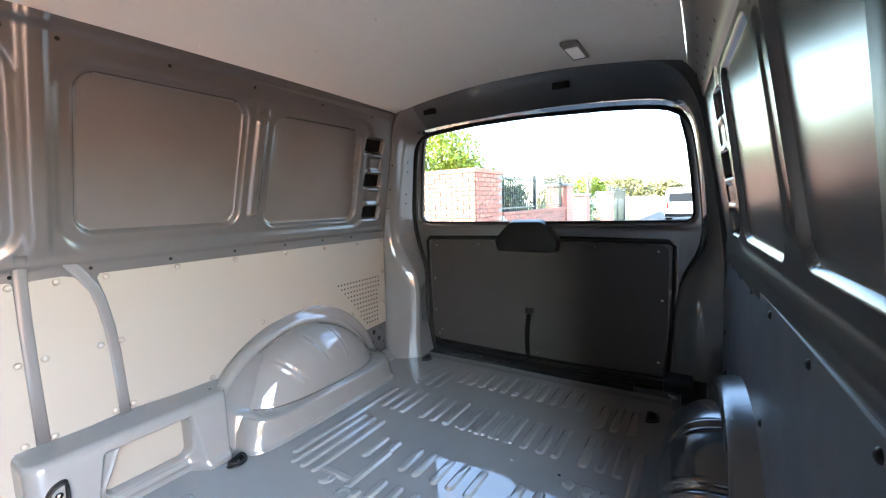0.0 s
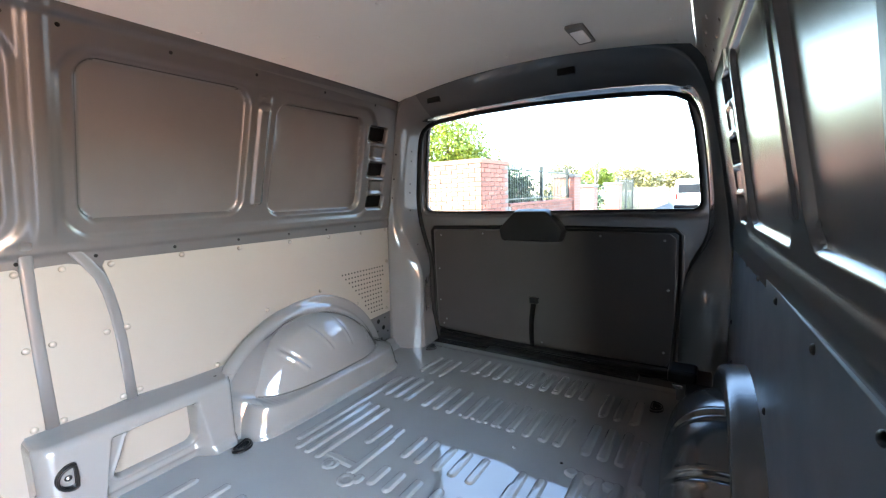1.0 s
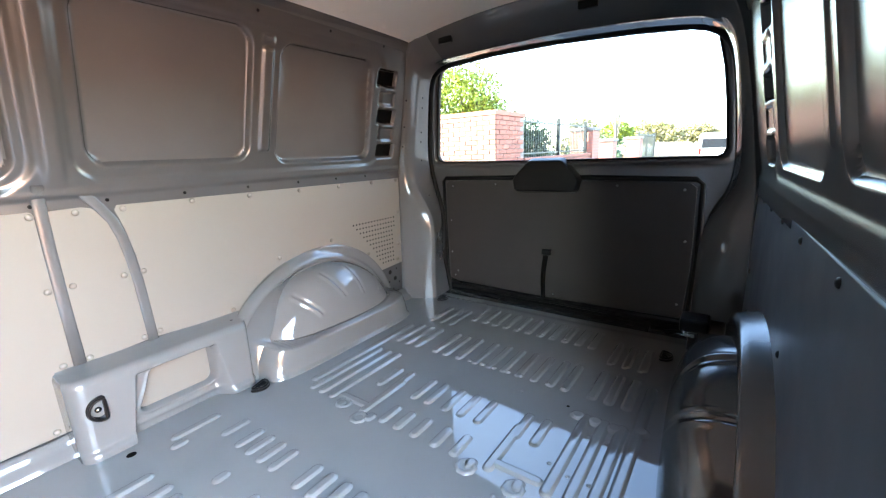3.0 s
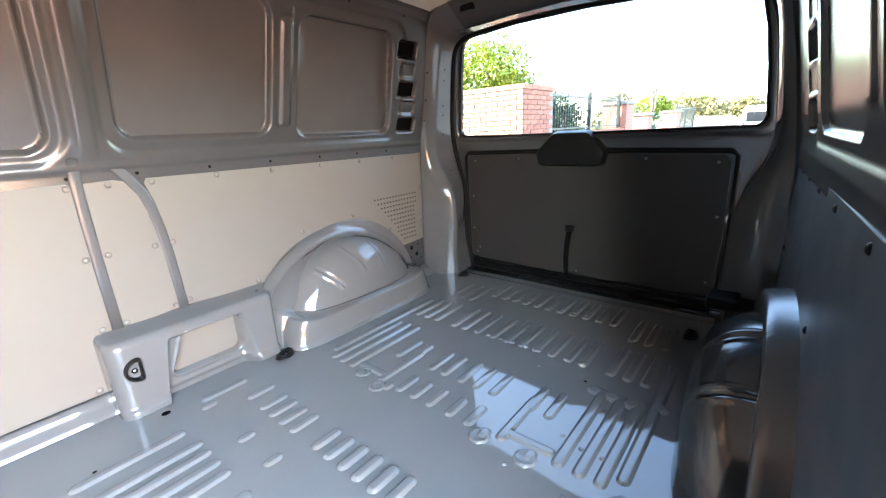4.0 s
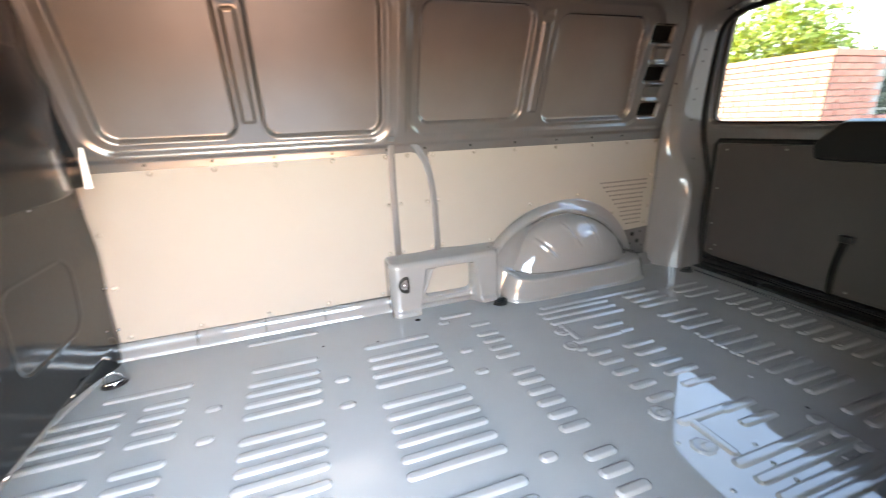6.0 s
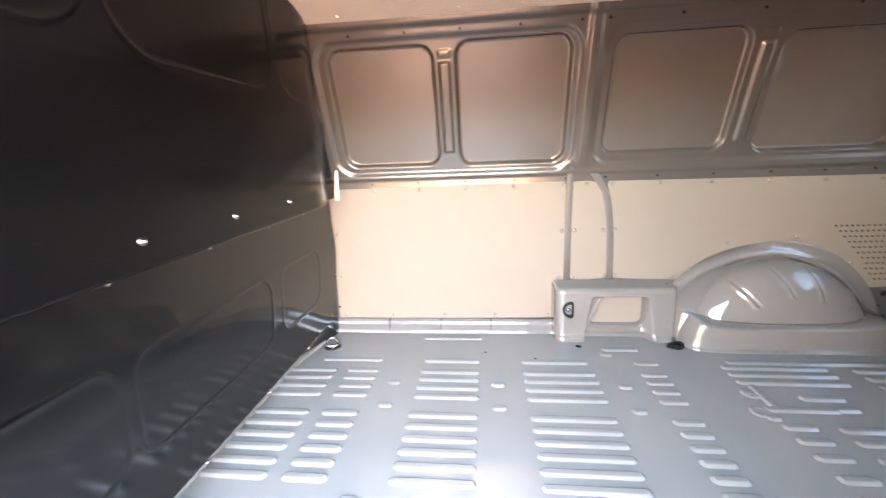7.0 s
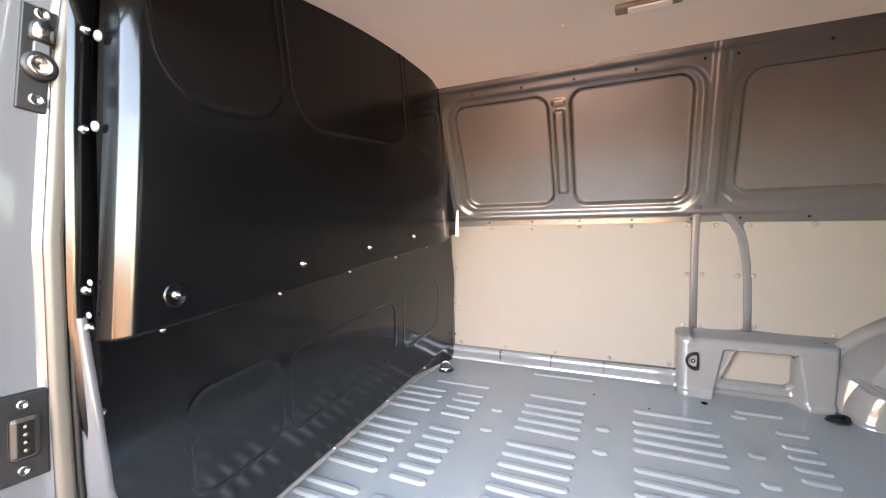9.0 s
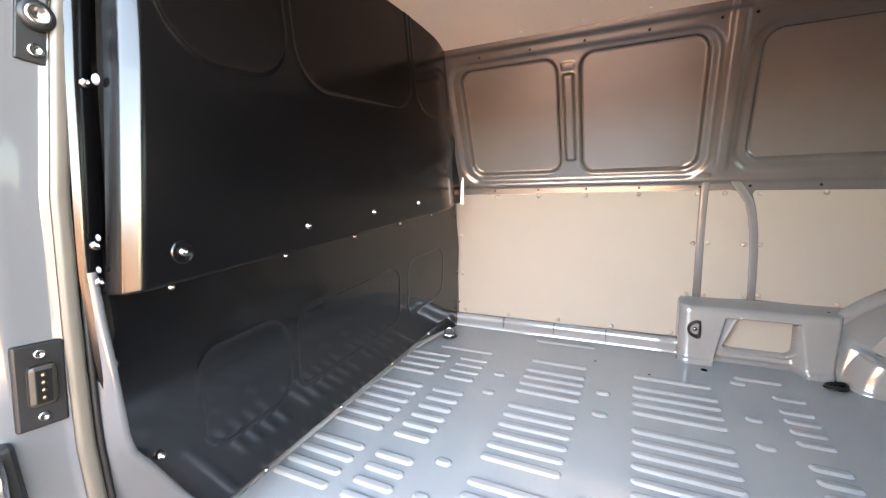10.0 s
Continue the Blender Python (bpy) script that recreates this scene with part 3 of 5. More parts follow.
def arch_mesh(mirror):
    """A pressed shell, fine enough to carry its grooves."""
    na, nr = 190, 92
    A, J = np.meshgrid(math.pi * (-0.055 + 1.11 * np.arange(na + 1) / na), np.arange(nr + 1) / nr, indexing="ij")
    r = 1 - J ** 1.2
    x, z = XC + R * r * np.cos(A), ZC + R * r * np.sin(A)
    d = arch_depth(x, z, mirror)
    y = near(x, W - 0.97 * d) if mirror else W - d
    verts = np.stack([x.ravel(), y.ravel(), z.ravel()], 1).tolist()
    n = nr + 1
    faces = [(i * n + j, (i + 1) * n + j, (i + 1) * n + j + 1, i * n + j + 1) for i in range(na) for j in range(nr)]
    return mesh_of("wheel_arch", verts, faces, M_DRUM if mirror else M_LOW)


def arch_seam_line():
    """A thin dark tube that stands in for the shade in the seam."""
    xs = np.linspace(1.785, 2.43, 60)
    zs = arch_seam_z(xs)
    ys = W - arch_depth(xs, zs + 0.007) - 0.001
    return mesh_of("sealant", *sweep([tuple(p) for p in np.stack([xs, ys, zs + 0.006], 1).tolist()], ring_profile(0.005, 0.0035, 6)), M_SEAM_SHADE)


def arch_flange(mirror):
    """The flat flange round the arch, with a rounded bead where the shell springs from it; on the closed side its front runs forward into the ledge."""
    secs = []
    for i in range(121):
        deg = 4 + 172 * i / 120
        a = radians(deg)
        if mirror:
            prof = [(0.474, 0.000), (0.473, 0.006), (0.470, 0.012), (0.461, 0.045), (0.457, 0.060), (0.451, 0.066), (0.44, 0.068), (0.42, 0.066), (0.385, 0.062)]
        else:
            bead, lift = np.interp(deg, FLANGE_DEG, BEAD_R), np.interp(deg, FLANGE_DEG, BEAD_LIFT)
            rim, rim_lift = np.interp(deg, FLANGE_DEG, RIM_R), np.interp(deg, FLANGE_DEG, RIM_LIFT)
            base = min(lift - 0.013, rim_lift + 0.6 * (lift - 0.013 - rim_lift))
            k = min(max((deg - 112) / 36, 0.0), 1.0)
            q = 0.388
            shell = float(arch_depth(XC + q * math.cos(a), ZC + q * math.sin(a))) - 0.003
            inner = 0.014 + (shell - 0.014) * k * k * (3 - 2 * k)
            prof = [(rim, rim_lift - 0.005), (rim - 0.002, rim_lift), (rim - 0.25 * (rim - bead - 0.026), rim_lift + 0.15 * (base - rim_lift)), (bead + 0.026, base), (bead + 0.019, lift - 0.011), (bead + 0.012, lift - 0.004), (bead + 0.005, lift), (bead - 0.003, lift),
                    (bead - 0.009, lift - 0.004), (bead - 0.015, lift - 0.010), (bead + 0.6 * (q - bead), min(lift - 0.012, inner)), (q, inner)]
        secs.append([(XC + q * math.cos(a), (float(near(XC + q * math.cos(a), W - d)) if mirror else W - d), ZC + q * math.sin(a)) for q, d in prof])
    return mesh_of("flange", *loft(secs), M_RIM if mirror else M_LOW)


FLANGE_DEG = (4, 60, 80, 90, 103, 117.5, 131, 143, 147, 151, 161.6, 172.4, 180)
BEAD_R = (0.417, 0.417, 0.424, 0.432, 0.445, 0.464, 0.490, 0.510, 0.515, 0.516, 0.489, 0.456, 0.44)
BEAD_LIFT = (0.031, 0.031, 0.031, 0.033, 0.048, 0.069, 0.082, 0.095, 0.10, 0.105, 0.115, 0.123, 0.124)
RIM_R = (0.4875, 0.4875, 0.4875, 0.483, 0.482, 0.493, 0.502, 0.513, 0.534, 0.548, 0.513, 0.480, 0.465)
RIM_LIFT = (0.010, 0.010, 0.010, 0.010, 0.010, 0.010, 0.010, 0.012, 0.06, 0.095, 0.105, 0.113, 0.114)
arch_far = thing("wheel_arch", arch_mesh(False), "grey painted wheel arch with pressed ridges", "wheel arch", "wheel arches")
part_mesh("flange", arch_flange(False), arch_far)
part_mesh("sealant", arch_seam_line(), arch_far, "thin dark tube for the shade in the seam")
for a in (100, 97):
    q = Vector((XC + 0.434 * math.cos(radians(a)), W - 0.031, ZC + 0.434 * math.sin(radians(a))))
    part_mesh("hole", HOLE, arch_far, m=facing(tuple(q), (0.1, -0.6, 0.8)) @ Matrix.Scale(0.6, 4))
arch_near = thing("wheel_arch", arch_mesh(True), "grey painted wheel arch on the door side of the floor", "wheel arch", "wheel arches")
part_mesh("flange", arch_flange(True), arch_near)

# --- ledge in front of the far wheel arch, with its opening
ledge = thing("ledge", None, "grey painted steel ledge with an opening, in front of the wheel arch", "ledge", kind="structure")
ledge.location = (1.43, 1.60, 0)
bpy.context.view_layer.update()


def ledge_place(U, V):
    """One pressing: rolled top edge, rounded front corner, two feet that run out to the floor and a recess for the opening."""
    roll, corner = 0.024, 0.042
    turn = np.clip((V - 0.222) / roll, 0, math.pi / 2)
    back = np.maximum(V - 0.222 - roll * math.pi / 2, 0)
    z = np.minimum(V, 0.222) + roll * np.sin(turn)
    bend = np.clip(U / corner, 0, math.pi / 2)
    x = 1.158 + corner * (1 - np.cos(bend)) + np.maximum(U - corner * math.pi / 2, 0) + 0.010 * (1 - np.cos(turn)) * (1 - np.sin(bend))
    inset = corner * (1 - np.sin(bend)) + np.maximum(-U, 0)
    k = np.clip(z / 0.2, 0, 1)
    flank = 0.012 + 0.045 * (1 - k)
    between = smooth_step(1.284 + 0.16 * z + 0.006 - x, 0.012) * smooth_step(x - (1.603 - 0.19 * z - flank / 2), flank) * smooth_step(z - 0.205, 0.016)
    recess = between * (0.020 + 0.030 * (1 - k))
    slant = 0.05 * np.clip((z - 0.07) / 0.13, 0, 1) * np.clip((1.46 - x) / 0.12, 0, 1)
    edge = rounded(x - slant, z, 1.322, 1.554, 0.060, 0.205, 0.028)
    hole = smooth_step(edge, 0.007)
    lip = 0.004 * np.exp(-((edge - 0.008) / 0.005) ** 2) + 0.008 * between * np.exp(-((z - 0.030) / 0.010) ** 2)
    toe = 0.012 * smooth_step(z - 0.020, 0.02) * (1 - between)
    y = 1.572 + roll * (1 - np.cos(turn)) + back + inset + recess - lip - toe + 0.08 * hole + 0.07 * smooth_step(1.69 - x, 0.05) * (back == 0)
    return x - 1.43, np.minimum(y, 1.702) - 1.60, z + 0.05 * back


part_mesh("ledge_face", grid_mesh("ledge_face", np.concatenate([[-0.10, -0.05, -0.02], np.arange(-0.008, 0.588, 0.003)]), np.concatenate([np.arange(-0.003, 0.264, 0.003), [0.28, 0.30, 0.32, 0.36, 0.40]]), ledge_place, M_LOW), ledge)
part("lining_board", boxes((1.30 - 1.43, 1.57 - 1.43, 0.045, 0.049, 0.03, 0.235)), M_BOARD, ledge, "cream board behind the opening")
part_mesh("hole", HOLE, ledge, m=facing((1.652 - 1.43, 1.632 - 1.60, 0.250), (0, 0, 1)))


# --- tie-down rings
def tie_ring(place, normal, spin, label, black=True):
    """A folding lashing ring: an oval pan, a D-shaped ring and its pin."""
    ob = thing("lashing_ring", None, label, "lashing ring", "lashing rings")
    ob.matrix_world = facing(place, normal) @ pose(0, 0, 0, 0, 0, spin)
    d_shape = [(-0.034, -0.020), (-0.012, -0.021), (0.012, -0.021), (0.034, -0.020), (0.039, -0.015)]
    d_shape += [(0.040 * math.cos(t), -0.012 + 0.040 * math.sin(t)) for t in np.linspace(0.08, math.pi - 0.08, 16)] + [(-0.039, -0.015)]
    v, f = loft([[(a * k, b * k, h) for a, b in d_shape] for k, h in ((1.0, 0.0), (0.99, 0.005), (0.90, 0.006), (0.80, 0.001), (0.5, -0.005), (0.02, -0.005))], True)
    part_mesh("pan", mesh_of("pan", v, f, M_BLACK), ob)
    d_path = [(a * 0.80, b * 0.80, 0.011) if black else (a * 0.62, 0.0, b * 0.85 + 0.024) for a, b in d_shape]
    v, f = sweep(d_path, ring_profile(0.0042, 0.0042, 8), closed=True)
    part_mesh("ring", mesh_of("ring", v, f, M_BLACK if black else M_STEEL), ob)
    part_mesh("pin", mesh_of("pin", *dome(0.009, 0.008, 10), M_STEEL), ob)
    return ob


tie_ring((1.665, 1.515, 0.002), (0, 0, 1), 20, "black folding lashing ring on the floor beside the wheel arch")
tie_ring((2.775, 1.464, 0.002), (0, 0, 1), 0, "black folding lashing ring on the floor near the tailgate")
tie_ring((2.66, 0.30, 0.002), (0, 0, 1), 0, "black folding lashing ring beside the tailgate catch")
tie_ring((0.135, 1.467, 0.004), (0, 0, 1), 20, "upright lashing ring on the floor by the bulkhead", False)
tie_ring((1.216, 1.570, 0.150), (-0.05, -0.998, 0.03), 90, "black lashing ring set into the grey foot of the ledge")

# --- the tailgate's opening: corner pillars and roof rail, one pressing carried round the opening
def station(a, b, c):
    return [Vector(a), Vector(b), Vector(c)]


def roof_station(y, bz, cz):
    return station((2.60, y, float(ceil_z(2.60, y)) + 0.008), (2.735, y, bz), (2.848, y, cz))


# each station: where the pressing leaves the side or roof, its corner, and where its reveal meets the seal
SURROUND = [
    station((2.69, 1.70, -0.012), (2.79, 1.522, -0.012), (2.97, 1.548, -0.012)), station((2.70, 1.70, 0.13), (2.79, 1.526, 0.13), (2.97, 1.582, 0.15)),
    station((2.705, 1.70, 0.33), (2.79, 1.516, 0.33), (2.97, 1.584, 0.33)), station((2.71, 1.70, 0.46), (2.79, 1.524, 0.47), (2.97, 1.584, 0.46)),
    station((2.715, 1.70, 0.55), (2.79, 1.572, 0.555), (2.97, 1.606, 0.54)), station((2.72, 1.70, 0.64), (2.79, 1.628, 0.63), (2.97, 1.634, 0.62)),
    station((2.72, 1.695, 0.74), (2.79, 1.646, 0.73), (2.965, 1.660, 0.73)), station((2.705, 1.66, 0.86), (2.777, 1.630, 0.86), (2.94, 1.648, 0.86)),
    station((2.67, 1.595, 1.05), (2.757, 1.588, 1.05), (2.90, 1.602, 1.05)), station((2.645, 1.552, 1.18), (2.744, 1.556, 1.18), (2.87, 1.566, 1.18)),
    station((2.615, 1.512, 1.295), (2.737, 1.532, 1.245), (2.858, 1.541, 1.238)), station((2.60, 1.475, 1.352), (2.735, 1.492, 1.267), (2.85, 1.50, 1.262)),
    roof_station(1.40, 1.276, 1.277), roof_station(1.20, 1.282, 1.288), roof_station(1.0, 1.287, 1.292), roof_station(0.85, 1.289, 1.289), roof_station(0.70, 1.288, 1.283), roof_station(0.50, 1.277, 1.272),
    station((2.60, 0.34, 1.374), (2.736, 0.395, 1.268), (2.85, 0.39, 1.261)), station((2.61, 0.25, 1.335), (2.738, 0.285, 1.255), (2.856, 0.278, 1.245)),
    station((2.63, 0.195, 1.265), (2.742, 0.226, 1.222), (2.864, 0.222, 1.212)), station((2.655, 0.165, 1.17), (2.748, 0.192, 1.15), (2.878, 0.188, 1.15)),
    station((2.68, 0.132, 1.01), (2.761, 0.170, 1.01), (2.905, 0.166, 1.01)), station((2.69, 0.105, 0.84), (2.779, 0.151, 0.83), (2.945, 0.146, 0.83)),
    station((2.69, 0.09, 0.73), (2.79, 0.145, 0.72), (2.966, 0.14, 0.72)), station((2.69, 0.078, 0.64), (2.79, 0.158, 0.635), (2.97, 0.152, 0.635)),
    station((2.69, 0.07, 0.55), (2.79, 0.212, 0.55), (2.97, 0.205, 0.55)), station((2.69, 0.066, 0.45), (2.79, 0.235, 0.455), (2.97, 0.228, 0.455)),
    station((2.69, 0.066, 0.14), (2.79, 0.239, 0.14), (2.97, 0.232, 0.14)), station((2.69, 0.066, -0.012), (2.79, 0.239, -0.012), (2.97, 0.232, -0.012))]


def eased(points, fine):
    """The row of points, drawn finer and eased at its bends."""
    p = np.array([tuple(q) for q in points])
    at = np.r_[0, np.cumsum(np.linalg.norm(np.diff(np.array([tuple(st[1]) for st in SURROUND]), axis=0), axis=1))]
    u = np.linspace(0, at[-1], fine)
    p = np.stack([np.interp(u, at, p[:, k]) for k in range(3)], 1)
    for _ in range(4):
        p[1:-1] = (p[:-2] + 2 * p[1:-1] + p[2:]) / 4
    return p


FINE = 150
EDGE_A, EDGE_B, EDGE_C = (eased([st[k] for st in SURROUND], FINE) for k in range(3))
surround_rows = []
for a, b, c in zip(EDGE_A, EDGE_B, EDGE_C):
    a, b, c = Vector(a), Vector(b), Vector(c)
    inward = Vector((0.0, 0.86 - b.y, 0.66 - b.z))
    inward.normalize()
    bulge = (inward * 0.6 + Vector((-0.8, 0, 0))).normalized()
    row = [a - inward * 0.03, a, a + bulge * 0.004]
    row += [a.lerp(b, t) + bulge * 0.014 * math.sin(math.pi * t) ** 0.9 for t in (0.1, 0.2, 0.32, 0.45, 0.58, 0.7, 0.8, 0.88)]
    row += [b + bulge * 0.0025, b.lerp(c, 0.03) + inward * 0.002]
    row += [b.lerp(c, t) + inward * 0.003 for t in (0.08, 0.2, 0.5, 0.8, 0.93)]
    row += [c, c - inward * 0.012, c - inward * 0.09 + Vector((0.01, 0, 0))]
    surround_rows.append(row)
FAR_END = next(k for k in range(FINE) if EDGE_B[k][1] < 1.40)
NEAR_START = next(k for k in range(FINE) if EDGE_B[k][1] < 0.42)


def surround_mesh(name, k0, k1, mat=M_PAINT):
    return mesh_of(name, *loft(surround_rows[k0:k1 + 1]), mat)


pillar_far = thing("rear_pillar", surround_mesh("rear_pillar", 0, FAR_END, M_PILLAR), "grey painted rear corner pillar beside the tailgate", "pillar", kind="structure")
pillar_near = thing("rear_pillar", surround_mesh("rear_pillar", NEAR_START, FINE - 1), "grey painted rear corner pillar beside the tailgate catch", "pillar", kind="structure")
header = thing("tailgate_header", surround_mesh("tailgate_header", FAR_END, NEAR_START), "curved grey roof rail over the tailgate opening, darkened for shade", "roof rail", kind="structure")


def surround_spot(z, t, far=True):
    """A place on the pillar's reveal (t from the corner to the seal) at height z."""
    rows = range(0, FAR_END) if far else range(NEAR_START, FINE)
    k = min(rows, key=lambda i: abs(EDGE_B[i][2] - z))
    return Vector(EDGE_B[k]).lerp(Vector(EDGE_C[k]), t)


for z in (0.60, 0.78, 0.90, 0.95, 1.06, 1.12):
    part_mesh("hole", HOLE, pillar_far, m=facing(surround_spot(z, 0.45) + Vector((0, -0.0042, 0)), (-0.1, -1, 0)) @ Matrix.Scale(0.8, 4))
for z in (0.86, 0.98, 1.10, 0.78, 0.40, 0.22):
    k = min(range(FAR_END), key=lambda i: abs(EDGE_A[i][2] - z))
    part_mesh("hole", HOLE, pillar_far, m=facing(Vector(EDGE_A[k]) + Vector((0.006, -0.010, 0)), (-0.75, -0.65, 0)) @ Matrix.Scale(0.8, 4))
for z in (0.62, 0.80, 1.0, 1.08):
    part_mesh("screw", SCREW_STEEL, pillar_near, m=facing(surround_spot(z, 0.1, False), (-0.6, 0.8, 0)) @ Matrix.Scale(0.5, 4))
for y in (1.26, 0.62):
    k = min(range(FAR_END, NEAR_START), key=lambda i: abs(EDGE_B[i][1] - y))
    at = Vector(EDGE_A[k]).lerp(Vector(EDGE_B[k]), 0.35)
    part("rubber_pad", boxes((at.x - 0.016, at.x + 0.004, y, y + 0.07, at.z - 0.032, at.z - 0.004), r=0.004), M_RUBBER, header)
# sill under the tailgate
sill = thing("tailgate_sill", bm_mesh("tailgate_sill", boxes((2.885, 3.02, 0.10, 1.60, -0.06, -0.014), r=0.01), M_PAINT), "grey painted sill under the tailgate", "sill", kind="structure")
part("sill_strip", boxes((2.90, 2.96, 0.40, 1.18, -0.016, 0.006), r=0.004), M_BLACK, sill, "black plastic strip")
SEAL_LOOP = [tuple(Vector(p) + Vector((0.016, 0, 0))) for p in EDGE_C[::2]] + [(2.986, y, -0.004) for y in (0.36, 0.60, 0.85, 1.10, 1.40)]
v, f = sweep(SEAL_LOOP, ring_profile(0.013, 0.013, 12), (1, 0, 0), closed=True)
tailgate_seal = thing("tailgate_seal", mesh_of("tailgate_seal", v, f, M_RUBBER), "black rubber seal round the tailgate opening", "seal", kind="structure")

# --- tailgate
def gate_x(z):
    return 3.05 - max(0.0, z - 0.72) * 0.25


tailgate = thing("tailgate", None, "closed dark grey tailgate with a wide window", "tailgate", kind="structure")
WIN = [(0.215, 0.772), (0.40, 0.772), (0.90, 0.770), (1.40, 0.772), (1.60, 0.775), (1.628, 0.785), (1.637, 0.81), (1.605, 0.95), (1.575, 1.08), (1.535, 1.22), (1.515, 1.258), (1.48, 1.272), (1.20, 1.288), (0.87, 1.288), (0.55, 1.272),
       (0.31, 1.252), (0.268, 1.240), (0.246, 1.213), (0.220, 1.11), (0.202, 0.98), (0.186, 0.81), (0.195, 0.785)]
GATE = [(0.04, -0.10), (0.40, -0.12), (0.90, -0.12), (1.42, -0.12), (1.74, -0.10), (1.76, 0.10), (1.76, 0.45), (1.76, 0.70), (1.76, 0.85), (1.74, 1.05), (1.70, 1.20), (1.66, 1.34), (1.52, 1.40), (1.20, 1.42), (0.87, 1.43), (0.55, 1.42),
        (0.22, 1.40), (0.10, 1.34), (0.04, 1.20), (0.02, 1.05), (0.0, 0.80), (0.0, 0.30)]


def gate_rows():
    def put(pts, off):
        return [(gate_x(z) + off, y, z) for y, z in pts]

    def grown(s, dz=0.0):
        return [(0.90 + (y - 0.90) * (1 + s), 1.03 + (z - 1.03) * (1 + s * 2.4) + dz) for y, z in WIN]
    inner = [(0.88 + (y - 0.88) * 0.985, 0.65 + (z - 0.65) * 0.985) for y, z in GATE]
    return [put(GATE, 0.03), put(GATE, -0.005), put(inner, -0.0052), put(grown(0.09), -0.011), put(grown(0.055), -0.012), put(grown(0.05), -0.013), put(grown(0.035), -0.03), put(grown(0.02), -0.03), put(grown(0.012), -0.012), put(WIN, -0.004), put(WIN, 0.02)]


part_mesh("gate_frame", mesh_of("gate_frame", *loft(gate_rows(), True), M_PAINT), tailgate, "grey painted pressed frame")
part_mesh("window_gasket", mesh_of("window_gasket", *sweep([(gate_x(z) - 0.004, 0.9 + (y - 0.9) * 1.004, 1.03 + (z - 1.03) * 1.01) for y, z in WIN], ring_profile(0.006, 0.009, 8), (1, 0, 0), closed=True), M_RUBBER), tailgate, "black rubber gasket")
part_mesh("window_pane", mesh_of("window_pane", [(gate_x(z) + 0.012, y, z) for y, z in WIN], [tuple(range(len(WIN)))], M_GLASS, False), tailgate, "window glass tinted to dim and cool the daylight")
trim_pts = [(0.285, 0.06), (0.30, 0.035), (0.90, 0.025), (1.55, 0.035), (1.575, 0.06), (1.585, 0.40), (1.588, 0.64), (1.57, 0.66), (0.90, 0.668), (0.30, 0.66), (0.275, 0.64), (0.27, 0.30)]
trim_board = part("lining_board", prism([(3.038, y, z) for y, z in trim_pts], Vector((-0.008, 0, 0)), 0.002), M_GATEBOARD, tailgate, "lining board with shade in its dark grey")
for y, z in ((0.32, 0.63), (0.60, 0.645), (1.25, 0.645), (1.54, 0.63), (1.56, 0.42), (1.56, 0.22), (1.54, 0.07), (0.30, 0.40), (0.31, 0.10), (0.9, 0.05), (1.52, 0.10)):
    part_mesh("screw", SCREW_GREY, trim_board, m=facing((3.0295, y, z), (-1, 0, 0)))
cover = prism([(3.045, y, z) for y, z in ((0.78, 0.615), (0.768, 0.665), (0.775, 0.69), (0.845, 0.772), (0.865, 0.782), (1.03, 0.782), (1.05, 0.775), (1.13, 0.69), (1.14, 0.665), (1.128, 0.615), (1.11, 0.605), (0.80, 0.605))], Vector((-0.055, 0, 0)), 0.008, 3)
for vert in cover.verts:
    if vert.co.x < 3.03:
        vert.co.y = 0.955 + (vert.co.y - 0.955) * 0.94
        vert.co.z = 0.68 + (vert.co.z - 0.68) * 0.9
part("wiper_motor_cover", cover, M_BLACK, tailgate, "black plastic cover under the window", True)
v, f = loft([[(3.02 - 0.012 * math.sin(math.pi * t) - 0.012 * t, 0.94 + 0.004 * math.sin(t * 4) + s * (0.014 - 0.002 * t) + 0.012 * t, 0.285 - 0.26 * t) for s in (-1, 1)] for t in np.linspace(0, 1, 14)])
strap_me = mesh_of("pull_strap", v, f, M_STRAP)
pull = part_mesh("pull_strap", strap_me, tailgate, "black webbing pull strap")
pull.modifiers.new("thick", "SOLIDIFY").thickness = 0.003
part("strap_anchor", boxes((3.012, 3.034, 0.914, 0.966, 0.268, 0.30), r=0.004), M_BLACK, pull)
part("strap_anchor", boxes((2.985, 3.0, 0.94, 0.985, 0.012, 0.03), r=0.004), M_BLACK, pull)
band = [(3.036, 0.88 + (y - 0.88) * 1.035, 0.345 + (z - 0.345) * 1.05) for y, z in trim_pts]
part_mesh("board_surround", mesh_of("board_surround", *sweep(band, ring_profile(0.012, 0.006, 8), (1, 0, 0), closed=True), M_RUBBER), tailgate, "black rubber edging")
part("lower_seal", boxes((2.985, 3.03, 0.27, 1.62, -0.05, 0.028), r=0.006), M_RUBBER, tailgate, "black rubber lip along the foot")
for k in range(7):
    y = 0.30 + k * 0.2
    part("gasket_clip", boxes((3.02, 3.034, y, y + 0.12, 0.752, 0.758), r=0.001), M_STEEL, tailgate)
v, f = sweep([(3.0, 1.58, 0.06), (2.995, 1.45, 0.03), (2.985, 1.25, 0.018), (2.98, 1.1, 0.012), (2.98, 0.9, 0.016), (2.985, 0.6, 0.012)], ring_profile(0.004, 0.004, 6), (1, 0, 0))
part_mesh("cable", mesh_of("cable", v, f, M_RUBBER), tailgate)
lock = thing("tailgate_catch", None, "black tailgate catch on the corner pillar", "catch")
part("housing", boxes((2.50, 2.60, 0.165, 0.255, 0.19, 0.235), r=0.01), M_BLACK, lock)
